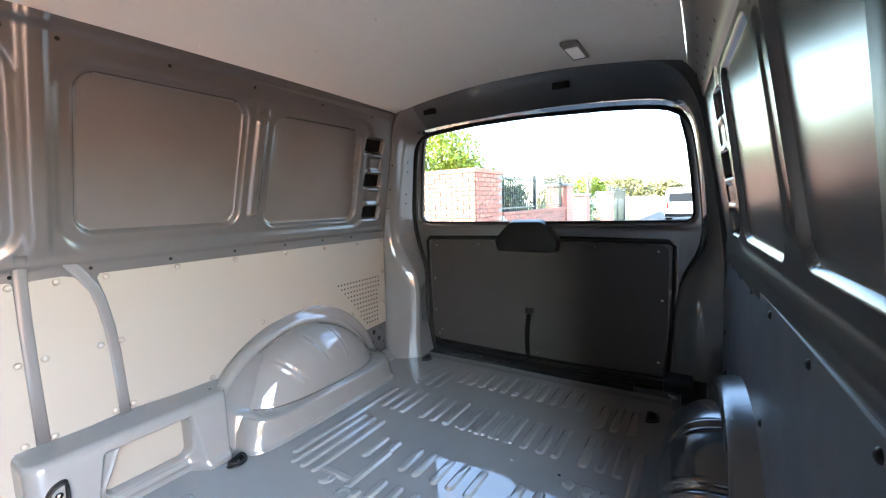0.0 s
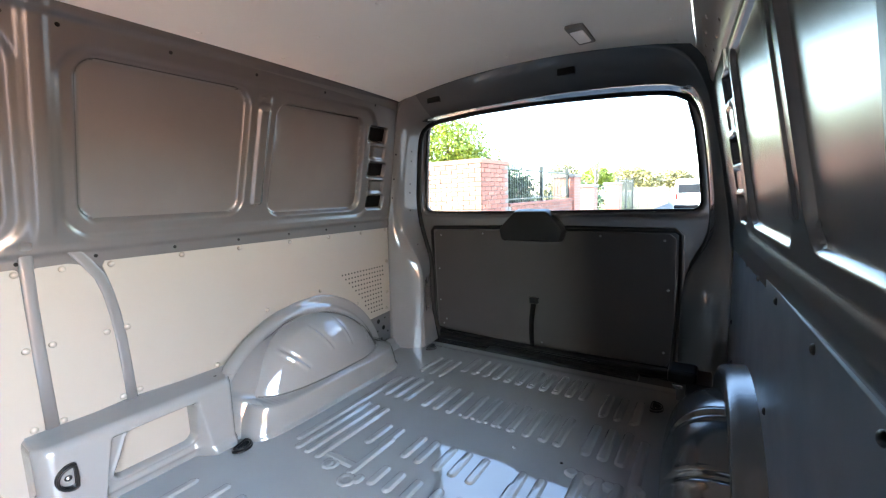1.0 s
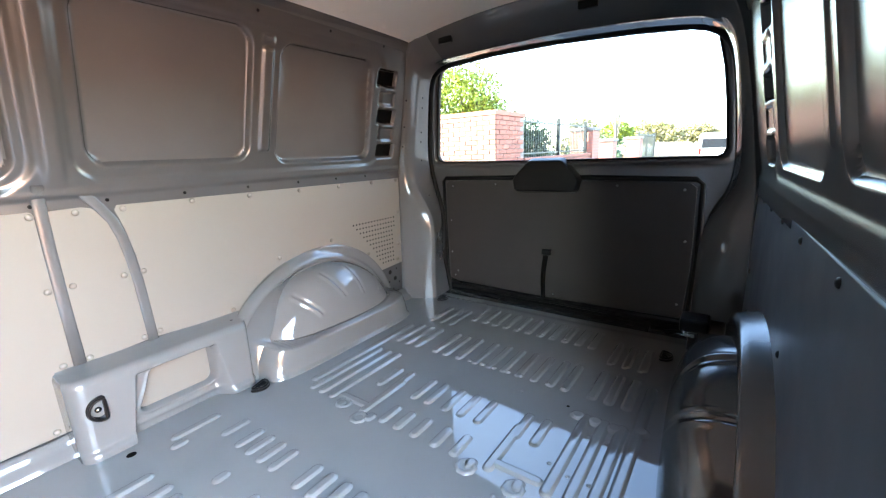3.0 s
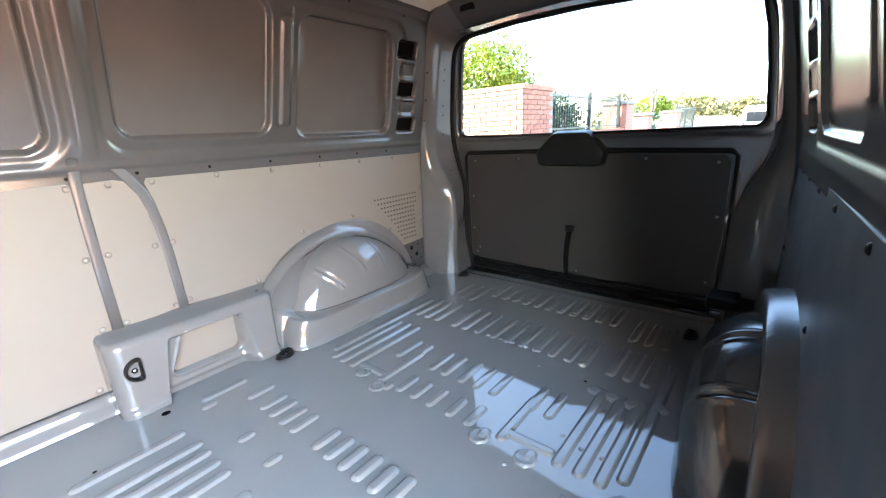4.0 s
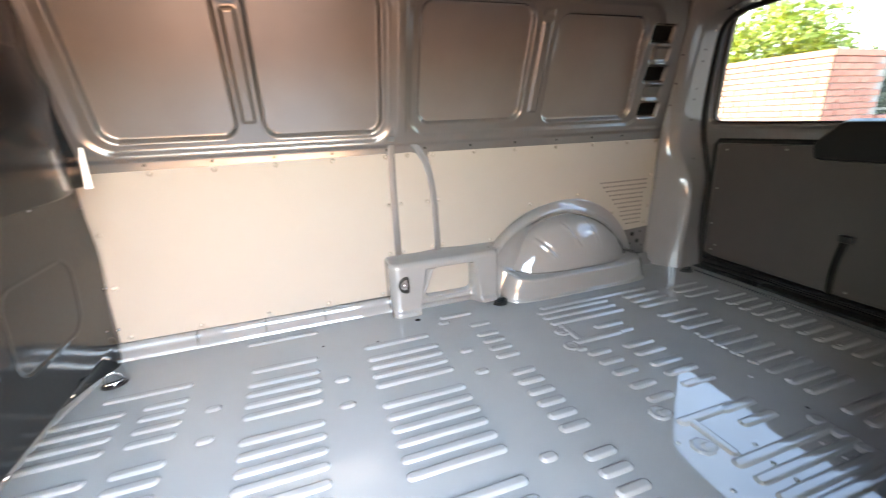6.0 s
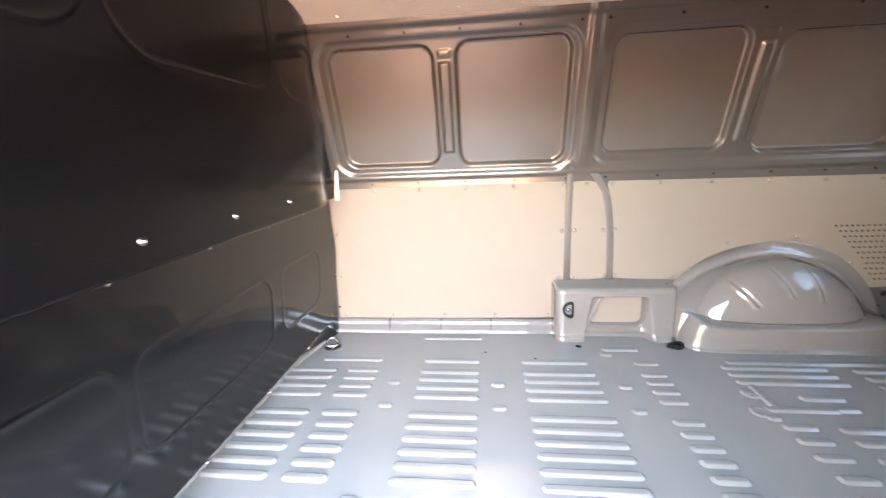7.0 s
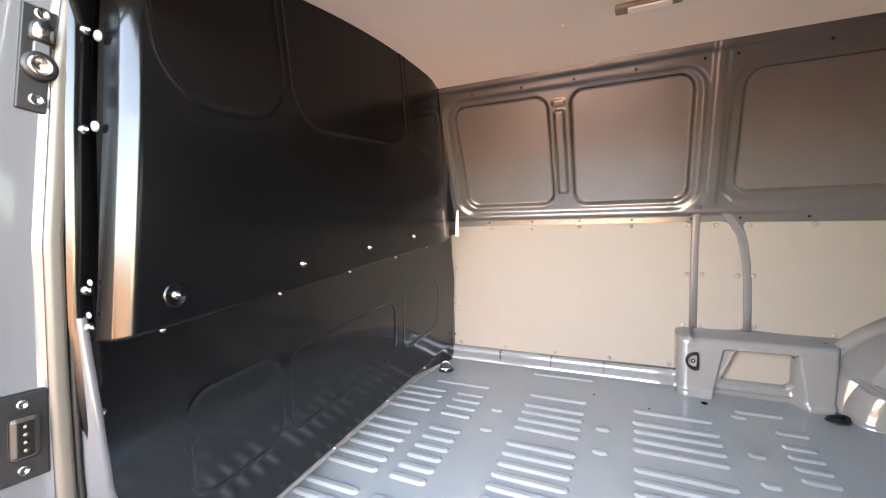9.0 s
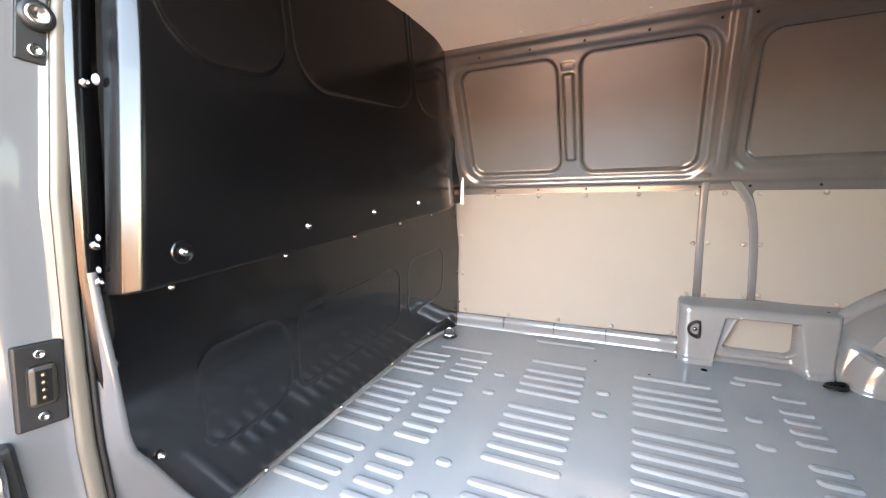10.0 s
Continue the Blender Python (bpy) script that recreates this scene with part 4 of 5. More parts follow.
part("plate", boxes((2.488, 2.50, 0.205, 0.238, 0.178, 0.192), r=0.003), M_STEEL, lock, "bare steel plate")
part("bracket", boxes((2.50, 2.64, 0.12, 0.20, 0.15, 0.20), r=0.006), M_BLACK, lock)

# --- near side behind the door
wall_near = thing("wall_near", bm_mesh("wall_near", boxes((1.24, 2.75, -0.03, -0.004, -0.02, 0.75)), M_PAINT), "grey painted van side behind the door opening", "van side", kind="structure")
fm, pm = side_sheet("upper_frame", 1.24, 2.76, True)
part_mesh("upper_frame", fm, wall_near, "glossy grey pressed steel frame with blank windows")
for zc, far_x in ((1.132, 2.522), (0.964, 2.556), (0.80, 2.588)):
    xc = float(np.interp(far_x, FAR_X, NEAR_X))
    part_mesh("cavity", CAVITY, wall_near, "black plate for the unlit cavity behind a square hole", m=facing((xc, float(near_y(xc, zc)) - 0.022, zc), (0, 0.985, -0.17)))
part_mesh("blank_window_skin", pm, wall_near, "satin grey outer skin behind the frame")
near_bm = prism([(x, 0.0, z) for x, z in ((1.30, 0.66), (1.32, 0.675), (2.0, 0.675), (2.70, 0.675), (2.70, 0.215), (2.52, 0.205), (2.52, 0.05), (1.30, 0.05))], Vector((0, 0.012, 0)), 0.0015)
for vert in near_bm.verts:
    vert.co.y += 0.045 * max(0.0, vert.co.x - 1.25)
near_board = part("lining_board", near_bm, M_NEARBOARD, wall_near, "lining board with shade in its dark grey")
screws(near_board, SCREW_DARK, [(1.40, 0.655), (1.62, 0.655), (1.88, 0.655), (2.10, 0.655), (2.30, 0.655), (2.48, 0.655), (2.64, 0.655), (1.92, 0.42), (2.62, 0.40), (2.55, 0.28)], (0, 1, 0), lambda x: 0.012 + 0.045 * (x - 1.25))

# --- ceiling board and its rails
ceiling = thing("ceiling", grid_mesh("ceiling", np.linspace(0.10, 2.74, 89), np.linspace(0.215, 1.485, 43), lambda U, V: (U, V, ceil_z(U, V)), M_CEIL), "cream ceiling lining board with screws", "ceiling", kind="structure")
for x in (0.31, 0.53, 0.77, 0.995, 1.25, 1.62, 1.90, 2.15, 2.38, 2.58):
    for y in (1.43, 0.27):
        z = float(ceil_z(x, y))
        part_mesh("screw", SCREW_CEIL, ceiling, m=facing((x, y, z), (0, 0.1 if y > 1 else -0.1, -1)))
for x, y in ((0.77, 1.15), (1.88, 0.96), (1.90, 1.24), (1.25, 0.96), (2.5, 0.85), (1.25, 0.5)):
    part_mesh("screw", SCREW_CEIL, ceiling, m=facing((x, y, float(ceil_z(x, y))), (0, 0, -1)))
near_rail = []
for yy, sgn in ((1.485, 1), (0.215, -1)):
    rows = []
    for x in np.linspace(0.08, 2.72, 45):
        z = float(ceil_z(x, yy))
        y0 = yy + sgn * 0.002
        if sgn < 0 and x > 1.24:
            foot = float(near_y(x, 1.222))
            rows.append([(x, y0 + 0.01, z + 0.012), (x, y0, z + 0.002), (x, y0 - 0.004, z - 0.012), (x, y0 - 0.018, z - 0.020), (x, y0 - 0.024, z - 0.034), (x, foot + 0.006, 1.226), (x, foot - 0.002, 1.216), (x, foot - 0.03, 1.20)])
            near_rail.append(rows[-1][4:6])
            continue
        if sgn < 0:
            rows.append([(x, y0 + 0.01, z + 0.012), (x, y0, z + 0.002), (x, y0 - 0.004, z - 0.012), (x, y0 - 0.018, z - 0.020), (x, y0 - 0.024, z - 0.034), (x, y0 - 0.03, z - 0.044), (x, y0 - 0.045, z - 0.046), (x, y0 - 0.07, z - 0.046)])
            continue
        rows.append([(x, y0 - sgn * 0.01, z + 0.012), (x, y0, z + 0.002), (x, y0 + sgn * 0.004, z - 0.01), (x, y0 + sgn * 0.012, z - 0.024), (x, (1.512 if sgn > 0 else W - 1.512) + sgn * 0.004, z - 0.044), (x, (1.512 if sgn > 0 else W - 1.512) + sgn * 0.05, z - 0.046)])
    thing("roof_rail", mesh_of("roof_rail", *loft(rows), M_SATIN if sgn > 0 else M_RAIL), "grey painted roof rail along the ceiling edge", "roof rail", kind="structure")
near_roof_rail = bpy.data.objects["roof_rail.001"]
DIMPLE = mesh_of("dimple", *dome(0.006, 0.003, 8), M_RAIL)
for k, (upper, lower) in enumerate(near_rail):
    a, b = Vector(upper), Vector(lower)
    if k % 2 == 0:
        for f in (0.25, 0.8):
            part_mesh("dimple", DIMPLE, near_roof_rail, m=facing(a.lerp(b, f), (0, (a - b).z, -(a - b).y)))
lampo = thing("ceiling_lamp", None, "small unlit oblong interior lamp in the ceiling", "lamp", "interior lamps")
part("lamp_frame", boxes((-0.09, 0.09, -0.03, 0.03, -0.008, 0.006), r=0.006), M_BOARD, lampo)
part("lens", boxes((-0.055, 0.062, -0.021, 0.021, -0.012, -0.006), r=0.004), M_LAMP, lampo, "frosted lens")
lampo.location = (2.42, 0.54, 1.392)
copy_thing(lampo, pose(1.02, 1.115, 1.405))

# --- bulkhead, two black steel panels
bulkhead = thing("bulkhead", None, "black coated steel bulkhead in two bolted panels", "bulkhead", kind="structure")


def lower_swell(z):
    """How far the lower panel stands forward at height z."""
    t, u = np.clip((z - 0.10) / 0.36, 0, 1), np.clip((z - 0.42) / 0.28, 0, 1)
    return 0.025 * t * t * (3 - 2 * t) - 0.012 * u * u * (3 - 2 * u)


def lower_place(U, V):
    x = 0.098 + 0 * U
    for a, b, c, e in ((0.20, 0.455, 0.238, 0.488), (0.488, 1.05, 0.24, 0.482), (1.12, 1.46, 0.24, 0.483)):
        edge = rounded(U, V, a, b, c, e, 0.06)
        x += 0.0018 * np.exp(-(edge / 0.0045) ** 2) - 0.0012 * smooth_step(edge, 0.006)
    x += lower_swell(V)
    x -= 0.10 * np.clip((1.62 - U) / 0.3, 0, 1) * np.clip((0.085 - V) / 0.085, 0, 1) ** 0.8
    return x, U, V


def lower_edge(U, V):
    """The panel's near edge follows the step well."""
    start = np.interp(V, [-0.01, 0.06, 0.169, 0.296, 0.37, 0.54, 0.69, 0.75], [0.29, 0.235, 0.139, 0.08, 0.057, 0.054, 0.056, 0.06])
    y = start + (U - 0.055) / 1.605 * (1.66 - start)
    return lower_place(y, V)


part_mesh("lower_panel", grid_mesh("lower_panel", np.linspace(0.055, 1.66, 460), np.linspace(-0.01, 0.73, 220), lower_edge, M_ECOAT_LOW), bulkhead, "black lower panel with pressed outlines")


def upper_place(U, V):
    rise = 0.17 * np.maximum(V - 0.62, 0)
    x = 0.203 - 0.012 * np.clip((V - 1.05) / 0.4, 0, 1)
    bend = radians(82)
    run = np.maximum(0.085 - U, 0)
    turn = np.minimum(run / 0.032, bend)
    flat = np.maximum(run - 0.032 * bend, 0)
    x += -0.032 * (1 - np.cos(turn)) - flat * math.sin(bend)
    y = np.maximum(U, 0.085) - 0.032 * np.sin(turn) - flat * math.cos(bend)
    y = y + rise * np.clip(1 - (U - 0.07) / 0.35, 0, 1)
    x -= 0.07 * np.clip((U - 1.30) / 0.3, 0, 1) ** 2
    x += 0.012 * np.exp(-((V - 0.86 - 0.25 * np.clip(U - 1.1, 0, 1)) / 0.05) ** 2) * np.clip((U - 1.1) / 0.3, 0, 1)
    x -= 0.075 * (V < 0.6695) + 0.003 * ((V >= 0.6695) & (V < 0.672))
    for a, b, c, e in ((0.192, 0.492, 1.085, 1.50), (0.518, 1.10, 1.068, 1.50), (1.13, 1.47, 1.06, 1.50)):
        edge = rounded(y, V, a, b, c, e, 0.115)
        x += 0.0032 * np.exp(-(edge / 0.005) ** 2) - 0.0012 * smooth_step(edge, 0.007)
    return x, y, V


part_mesh("upper_panel", grid_mesh("upper_panel", np.concatenate([np.linspace(0.006, 0.089, 40), np.linspace(0.093, 1.69, 445)]), np.concatenate([[0.669, 0.670], np.linspace(0.6735, 1.45, 220)]), upper_place, M_ECOAT,
          lambda U, V: U < wall_y(V) - 0.005), bulkhead, "black upper panel with a rolled edge")
WASHER = mesh_of("washer", *loft([[(r * math.cos(a), r * math.sin(a), h) for a in np.linspace(0, 2 * math.pi, 24, endpoint=False)] for r, h in ((0.024, -0.002), (0.022, 0.002), (0.019, 0.0025), (0.015, 0.0), (0.0, 0.0))], True), M_ECOAT)
part_mesh("washer", WASHER, bulkhead, m=facing((0.2035, 0.165, 0.727), (1, 0, 0)))
for y in (0.165, 0.496, 0.797, 1.099):
    part_mesh("bolt", BOLT, bulkhead, m=facing((0.2025, y, 0.727), (1, 0, 0)))
for y in (0.184, 0.493, 0.80, 1.10, 1.38):
    part_mesh("bolt", SCREW_GREY if y > 1.2 else BOLT, bulkhead, m=facing((0.112, y, 0.644), (1, 0, 0)) @ Matrix.Scale(0.75, 4))
for y in (0.36, 0.61, 0.93, 1.02, 1.25):
    part("slot", boxes((0.105, 0.1115, y, y + 0.018, 0.635, 0.665)), M_HOLE, bulkhead)
for y in (0.357, 0.675, 1.004, 1.334):
    part_mesh("bolt", BOLT, bulkhead, m=facing((0.085, y, 0.068), (0.9, 0, 0.45)) @ Matrix.Scale(0.8, 4))
for z in (0.60, 0.45, 0.30, 0.13):
    part_mesh("bolt", BOLT, bulkhead, m=facing((0.115, 1.655, z), (0.8, -0.6, 0)) @ Matrix.Scale(0.6, 4))
side_strip = [(0.088, -0.028), (0.115, -0.025), (0.118, -0.010), (0.114, 0.020), (0.09, 0.022)]


def strip_y(z):
    """The middle of the black flange beside the door's seal."""
    return float(np.interp(z, [0.31, 0.42, 0.535, 0.70, 0.76, 1.036, 1.20, 1.40], [0.085, 0.062, 0.056, 0.062, 0.068, 0.104, 0.130, 0.168]))


rows = [[(x, y + strip_y(z), z) for x, y in side_strip] for z in np.linspace(0.33, 1.40, 30)]
part_mesh("side_flange", mesh_of("side_flange", *loft(rows), M_ECOAT), bulkhead, "black flange bolted to the door pillar")
for z in (1.20, 1.03, 0.755, 0.69, 0.535):
    part_mesh("bolt", BOLT, bulkhead, m=facing((0.119, strip_y(z), z), (1, -0.15, 0)))
part_mesh("bolt", BOLT, bulkhead, m=facing((0.119, 0.10, 0.31), (1, -0.15, 0)))
for z in (1.19, 1.035, 0.77, 0.715):
    part_mesh("bolt", SCREW_GREY, bulkhead, m=facing((0.138, 0.040 + 0.17 * (z - 0.62), z), (0.14, -0.99, 0)) @ Matrix.Scale(1.6 if z > 1 else 1.0, 4))
bracket = thing("corner_bracket", bm_mesh("corner_bracket", prism([(0.186, 1.556, 0.675), (0.203, 1.556, 0.675), (0.209, 1.550, 0.80), (0.203, 1.550, 0.805), (0.194, 1.553, 0.76)], Vector((0.0, 0.006, 0.0)), 0.001), M_WHITE), "small white bracket where bulkhead meets the side", "bracket")

# --- door opening: front pillar, rear pillar, top rail, seals
def lean(z):
    return 0.11 * max(0.0, z - 0.42) ** 1.25


front_pillar = thing("door_pillar", None, "pale grey painted door pillar beside the bulkhead", "pillar", kind="structure")


def pillar_edge(z):
    """Where the pillar's cream flange begins, across the van."""
    return float(np.interp(z, [-0.35, 0.41, 0.62, 0.845, 1.122, 1.25, 1.42], [-0.035, -0.019, 0.0, 0.025, 0.076, 0.108, 0.155]))


def pillar_part(plan):
    return loft([[(x, y + pillar_edge(z), z) for x, y in plan] for z in np.linspace(-0.32, 1.40, 60)])


outer_plan = [(0.108, -0.001), (0.102, -0.006), (0.100, -0.012), (0.098, -0.05), (0.094, -0.085), (0.086, -0.10), (0.05, -0.118), (0.0, -0.13), (-0.5, -0.145)]
flange_plan = [(0.104, 0.0), (0.112, 0.002), (0.1135, 0.010), (0.1135, 0.019), (0.111, 0.026), (0.103, 0.028)]
inner_plan = [(0.104, 0.027), (0.098, 0.032), (0.090, 0.06), (0.075, 0.09), (0.04, 0.22)]
part_mesh("pillar_skin", mesh_of("pillar_skin", *pillar_part(outer_plan), M_BODY), front_pillar)
part_mesh("flange", mesh_of("flange", *pillar_part(flange_plan), M_FLANGE), front_pillar, "cream flange carrying the rubber seal")
part_mesh("inner_skin", mesh_of("inner_skin", *pillar_part(inner_plan), M_BODY), front_pillar)


def ribbed_seal(path, up, n_rib):
    """A rubber door seal with small cross ribs."""
    pts = [Vector(p) for p in path]
    cum = np.r_[0, np.cumsum([(b - a).length for a, b in zip(pts, pts[1:])])]
    fine = [Vector([float(np.interp(t, cum, [p[k] for p in pts])) for k in range(3)]) for t in np.linspace(0, cum[-1], n_rib * 4)]
    v, f = sweep(fine, ring_profile(0.0046, 0.0054, 10), up)
    out = []
    for k in range(len(fine)):
        s = 1.0 if k % 4 in (0, 1) else 0.94
        out += [fine[k] + (q - fine[k]) * s for q in v[k * 10:(k + 1) * 10]]
    return mesh_of("door_seal", out, f, M_RUBBER)


zf = np.linspace(-0.28, 1.20, 30)
front_path = [(0.109, pillar_edge(z) + 0.034, float(z)) for z in zf]
rear_x = 1.196
rear_path = [(rear_x, 0.003 + lean(z), float(z)) for z in zf[::-1]]
top_path = [(0.14, 0.016 + lean(1.25), 1.25), (0.22, 0.016 + lean(1.27), 1.275), (0.64, 0.016 + lean(1.28), 1.28), (1.08, 0.016 + lean(1.27), 1.275), (1.155, 0.016 + lean(1.25), 1.25)]
door_seal = thing("door_seal", ribbed_seal(front_path + top_path + rear_path, (0, -1, 0), 900), "ribbed black rubber seal round the side door opening", "seal", kind="structure")
rear_pillar = thing("door_pillar", None, "grey painted door pillar with the rubber seal beside it", "pillar", kind="structure")
plan = [(1.33, -0.01), (1.29, 0.028), (1.262, 0.044), (1.235, 0.045), (1.216, 0.040), (1.208, 0.030), (1.206, 0.014), (1.202, 0.009)]
rows = [[(x, y - 0.018 + lean(z), z) for x, y in plan] for z in np.linspace(-0.32, 1.40, 40)]
# grey painted part; the black stands in for the shade on it
part_mesh("inner_skin", mesh_of("inner_skin", *loft(rows), M_BLACK), rear_pillar, "inner skin of the pillar, black for its shade")
plan = [(1.206, 0.010), (1.196, 0.008), (1.192, 0.002), (1.192, -0.01), (1.194, -0.045), (1.198, -0.058), (1.208, -0.062)]
rows = [[(x, y - 0.018 + lean(z), z) for x, y in plan] for z in np.linspace(-0.32, 1.40, 40)]
part_mesh("flange", mesh_of("flange", *loft(rows), M_FLANGE), rear_pillar, "cream flange carrying the rubber seal")
plan = [(1.204, -0.06), (1.215, -0.075), (1.222, -0.09), (1.235, -0.14), (1.255, -0.16), (1.45, -0.17)]
rows = [[(x, y - 0.018 + lean(z), z) for x, y in plan] for z in np.linspace(-0.32, 1.40, 40)]
part_mesh("pillar_skin", mesh_of("pillar_skin", *loft(rows), M_BODY), rear_pillar)
part("rubber_stop", boxes((1.215, 1.245, -0.115, -0.085, 0.60, 0.645), r=0.01), M_RUBBER, rear_pillar)
thing("door_header", bm_mesh("door_header", boxes((0.05, 1.30, 0.06, 0.215, 1.285, 1.44), r=0.02), M_PAINT), "grey painted rail over the side door", "roof rail", kind="structure")

foot_rows = []
for z in np.concatenate([np.linspace(-0.30, 0.18, 24), np.linspace(0.20, 0.71, 24)]):
    edge = float(np.interp(z, [-0.30, -0.01, 0.06, 0.159, 0.235, 0.298, 0.333, 0.354, 0.40, 0.47, 0.56, 0.69, 0.75], [0.30, 0.288, 0.235, 0.15, 0.114, 0.085, 0.067, 0.056, 0.050, 0.051, 0.054, 0.058, 0.06]))
    face = 0.098 - 0.10 * max(0.0, (0.085 - max(z, 0.0)) / 0.085) ** 0.8 + float(lower_swell(z))
    start = pillar_edge(z) + 0.036 if z > 0 else 0.0
    foot_rows.append([(face - 0.03, start, z), (face - 0.008, start + 0.006, z), (face - 0.004, edge - 0.016, z), (face + 0.008, edge - 0.011, z), (face + 0.011, edge - 0.004, z), (face + 0.009, edge + 0.003, z), (face - 0.004, edge + 0.006, z)])
part_mesh("pillar_foot", mesh_of("pillar_foot", *loft(foot_rows), M_BODY), front_pillar, "pale grey sheet with a raised lip along the bulkhead")

# latch plate and contact block on the front pillar
latch = thing("door_lock_striker", None, "black striker plate with a steel socket on the door pillar", "striker")
latch.matrix_world = facing((0.102, pillar_edge(1.135) - 0.016, 1.137), (1, -0.05, 0)) @ pose(0, 0, 0, 0, 0, -11)
bpy.context.view_layer.update()
part("plate", boxes((-0.024, 0.024, -0.085, 0.085, -0.006, 0.004), r=0.002), M_BLACK, latch)
tongue = [(-0.013, -0.012), (0.013, -0.012)] + [(0.013 - 0.026 * (1 - math.cos(a)) / 2, 0.004 + 0.014 * math.sin(a)) for a in np.linspace(0, math.pi, 9)]
for part_name, grow, low, high, mat, label in (("tongue_rim", 1.22, 0.002, 0.012, M_BLACK, ""), ("tongue", 1.0, 0.011, 0.017, M_STEEL, "bright steel tongue")):
    v, f = loft([[(a * k, b * k + 0.042, h) for a, b in tongue] for k, h in ((grow, low), (grow, high - 0.002), (grow * 0.93, high), (0.02, high))], True)
    part_mesh(part_name, mesh_of(part_name, v, f, mat), latch, label)
part("link", boxes((-0.009, 0.012, 0.006, 0.028, 0.002, 0.008), r=0.002), M_BODY, latch, "small blue-grey link")
around = np.linspace(0, 2 * math.pi, 24, endpoint=False)
for part_name, steps, mat, label in (("collar", ((0.023, 0.002), (0.023, 0.012), (0.019, 0.015), (0.015, 0.0145)), M_BLACK, "black collar"), ("socket", ((0.0165, 0.013), (0.0165, 0.0165), (0.014, 0.018), (0.0105, 0.0165), (0.009, 0.006), (0.0005, 0.006)), M_STEEL, "bright steel socket")):
    v, f = loft([[(r * math.cos(a), r * math.sin(a) - 0.012, h) for a in around] for r, h in steps], True)
    part_mesh(part_name, mesh_of(part_name, v, f, mat), latch, label)
v, f = loft([[(r * math.cos(a), r * math.sin(a), h) for a in around] for r, h in ((0.0105, 0.0), (0.0105, 0.003), (0.009, 0.0045), (0.0055, 0.0045), (0.0045, 0.0015), (0.0003, 0.0015))], True)
SOCKET_SCREW = mesh_of("bolt", v, f, M_STEEL)
for yy in (0.074, -0.066):
    part_mesh("bolt", SOCKET_SCREW, latch, m=pose(0.0, yy, 0.004))
contact = thing("door_contact_block", None, "black plate with a row of brass door contacts", "contact block")
contact.matrix_world = facing((0.102, -0.041, 0.543), (1, -0.05, 0)) @ pose(0, 0, 0, 0, 0, -7)
bpy.context.view_layer.update()
part("plate", boxes((-0.033, 0.033, -0.072, 0.07, -0.008, 0.005), r=0.004), M_BLACK, contact)
part("socket_frame", boxes((-0.019, 0.019, -0.034, 0.036, 0.004, 0.016), r=0.008), M_SOCKET, contact, "brown-black socket frame")
part("socket_well", boxes((-0.010, 0.010, -0.027, 0.028, 0.0155, 0.0175), r=0.0008), M_HOLE, contact)
for k in range(4):
    part_mesh("contact_pin", mesh_of("contact_pin", *dome(0.0042, 0.003, 8), M_BRASS), contact, m=pose(0, -0.018 + k * 0.0125, 0.0172))
for yy in (0.052, -0.053):
    part_mesh("bolt", SOCKET_SCREW, contact, m=pose(0, yy, 0.005) @ Matrix.Scale(0.75, 4))

# --- the side door, slid back along the outside
side_door = thing("sliding_door", None, "open sliding side door standing along the outside of the van", "door")
door_rows = []
for x, d in ((1.30, 0.0), (1.306, 0.012), (1.33, 0.022), (1.8, 0.026), (2.38, 0.024), (2.40, 0.0)):
    door_rows.append([(x, -0.20 - d * 0.3, -0.30), (x, -0.235 - d, -0.28), (x, -0.25 - d, 0.1), (x, -0.25 - d, 0.70), (x, -0.235 - d + 0.03, 0.78), (x, -0.20 - d + 0.16, 1.34), (x, 0.0, 1.38)])
part_mesh("outer_skin", mesh_of("outer_skin", *loft(door_rows), M_BODY), side_door)
part("inner_panel", boxes((1.31, 2.39, -0.215, -0.195, -0.29, 0.72), r=0.008), M_PAINT, side_door, "grey pressed inner panel")
v, f = loft([[(x, -0.198 + (z > 0.72) * (z - 0.72) * 0.28, z) for z in (0.70, 0.72, 1.0, 1.2, 1.37)] for x in np.linspace(1.31, 2.39, 5)])
part_mesh("upper_panel", mesh_of("upper_panel", v, f, M_PAINT), side_door)

guide = thing("door_guide", None, "steel roller guide low on the door pillar", "door guide")
part("bracket", boxes((0.07, 0.115, -0.155, -0.09, 0.36, 0.47), r=0.008), M_BLACK, guide)
v, f = sweep([(0.118, -0.115, 0.455), (0.126, -0.118, 0.43), (0.126, -0.12, 0.40), (0.118, -0.122, 0.375)], ring_profile(0.008, 0.008, 10), (0, 1, 0))
part_mesh("roller", mesh_of("roller", v, f, M_STEEL), guide, "bright steel roller")

# --- outer skin closing the van
shell = thing("van_shell", bm_mesh("van_shell", boxes((-0.6, 3.08, 1.80, 1.83, -0.35, 1.42), (-0.6, 3.0, -0.02, 1.74, 1.47, 1.50), (-0.6, 2.95, 1.52, 1.83, 1.40, 1.50), (-0.62, -0.58, -0.14, 1.83, -0.35, 1.5),
              (1.28, 2.95, -0.14, -0.11, -0.35, 0.80), (1.28, 2.9, -0.09, -0.05, 0.80, 1.15), (1.28, 2.86, -0.06, 0.02, 1.15, 1.50), (-0.6, 3.0, -0.10, 1.80, -0.36, -0.33), (-0.6, 1.3, 0.0, 0.22, 1.42, 1.50)), M_BODY),
              "pale grey outer skin of the van", "van body", kind="structure")

# ---------------------------------------------------------------- outside
GZ = -0.60
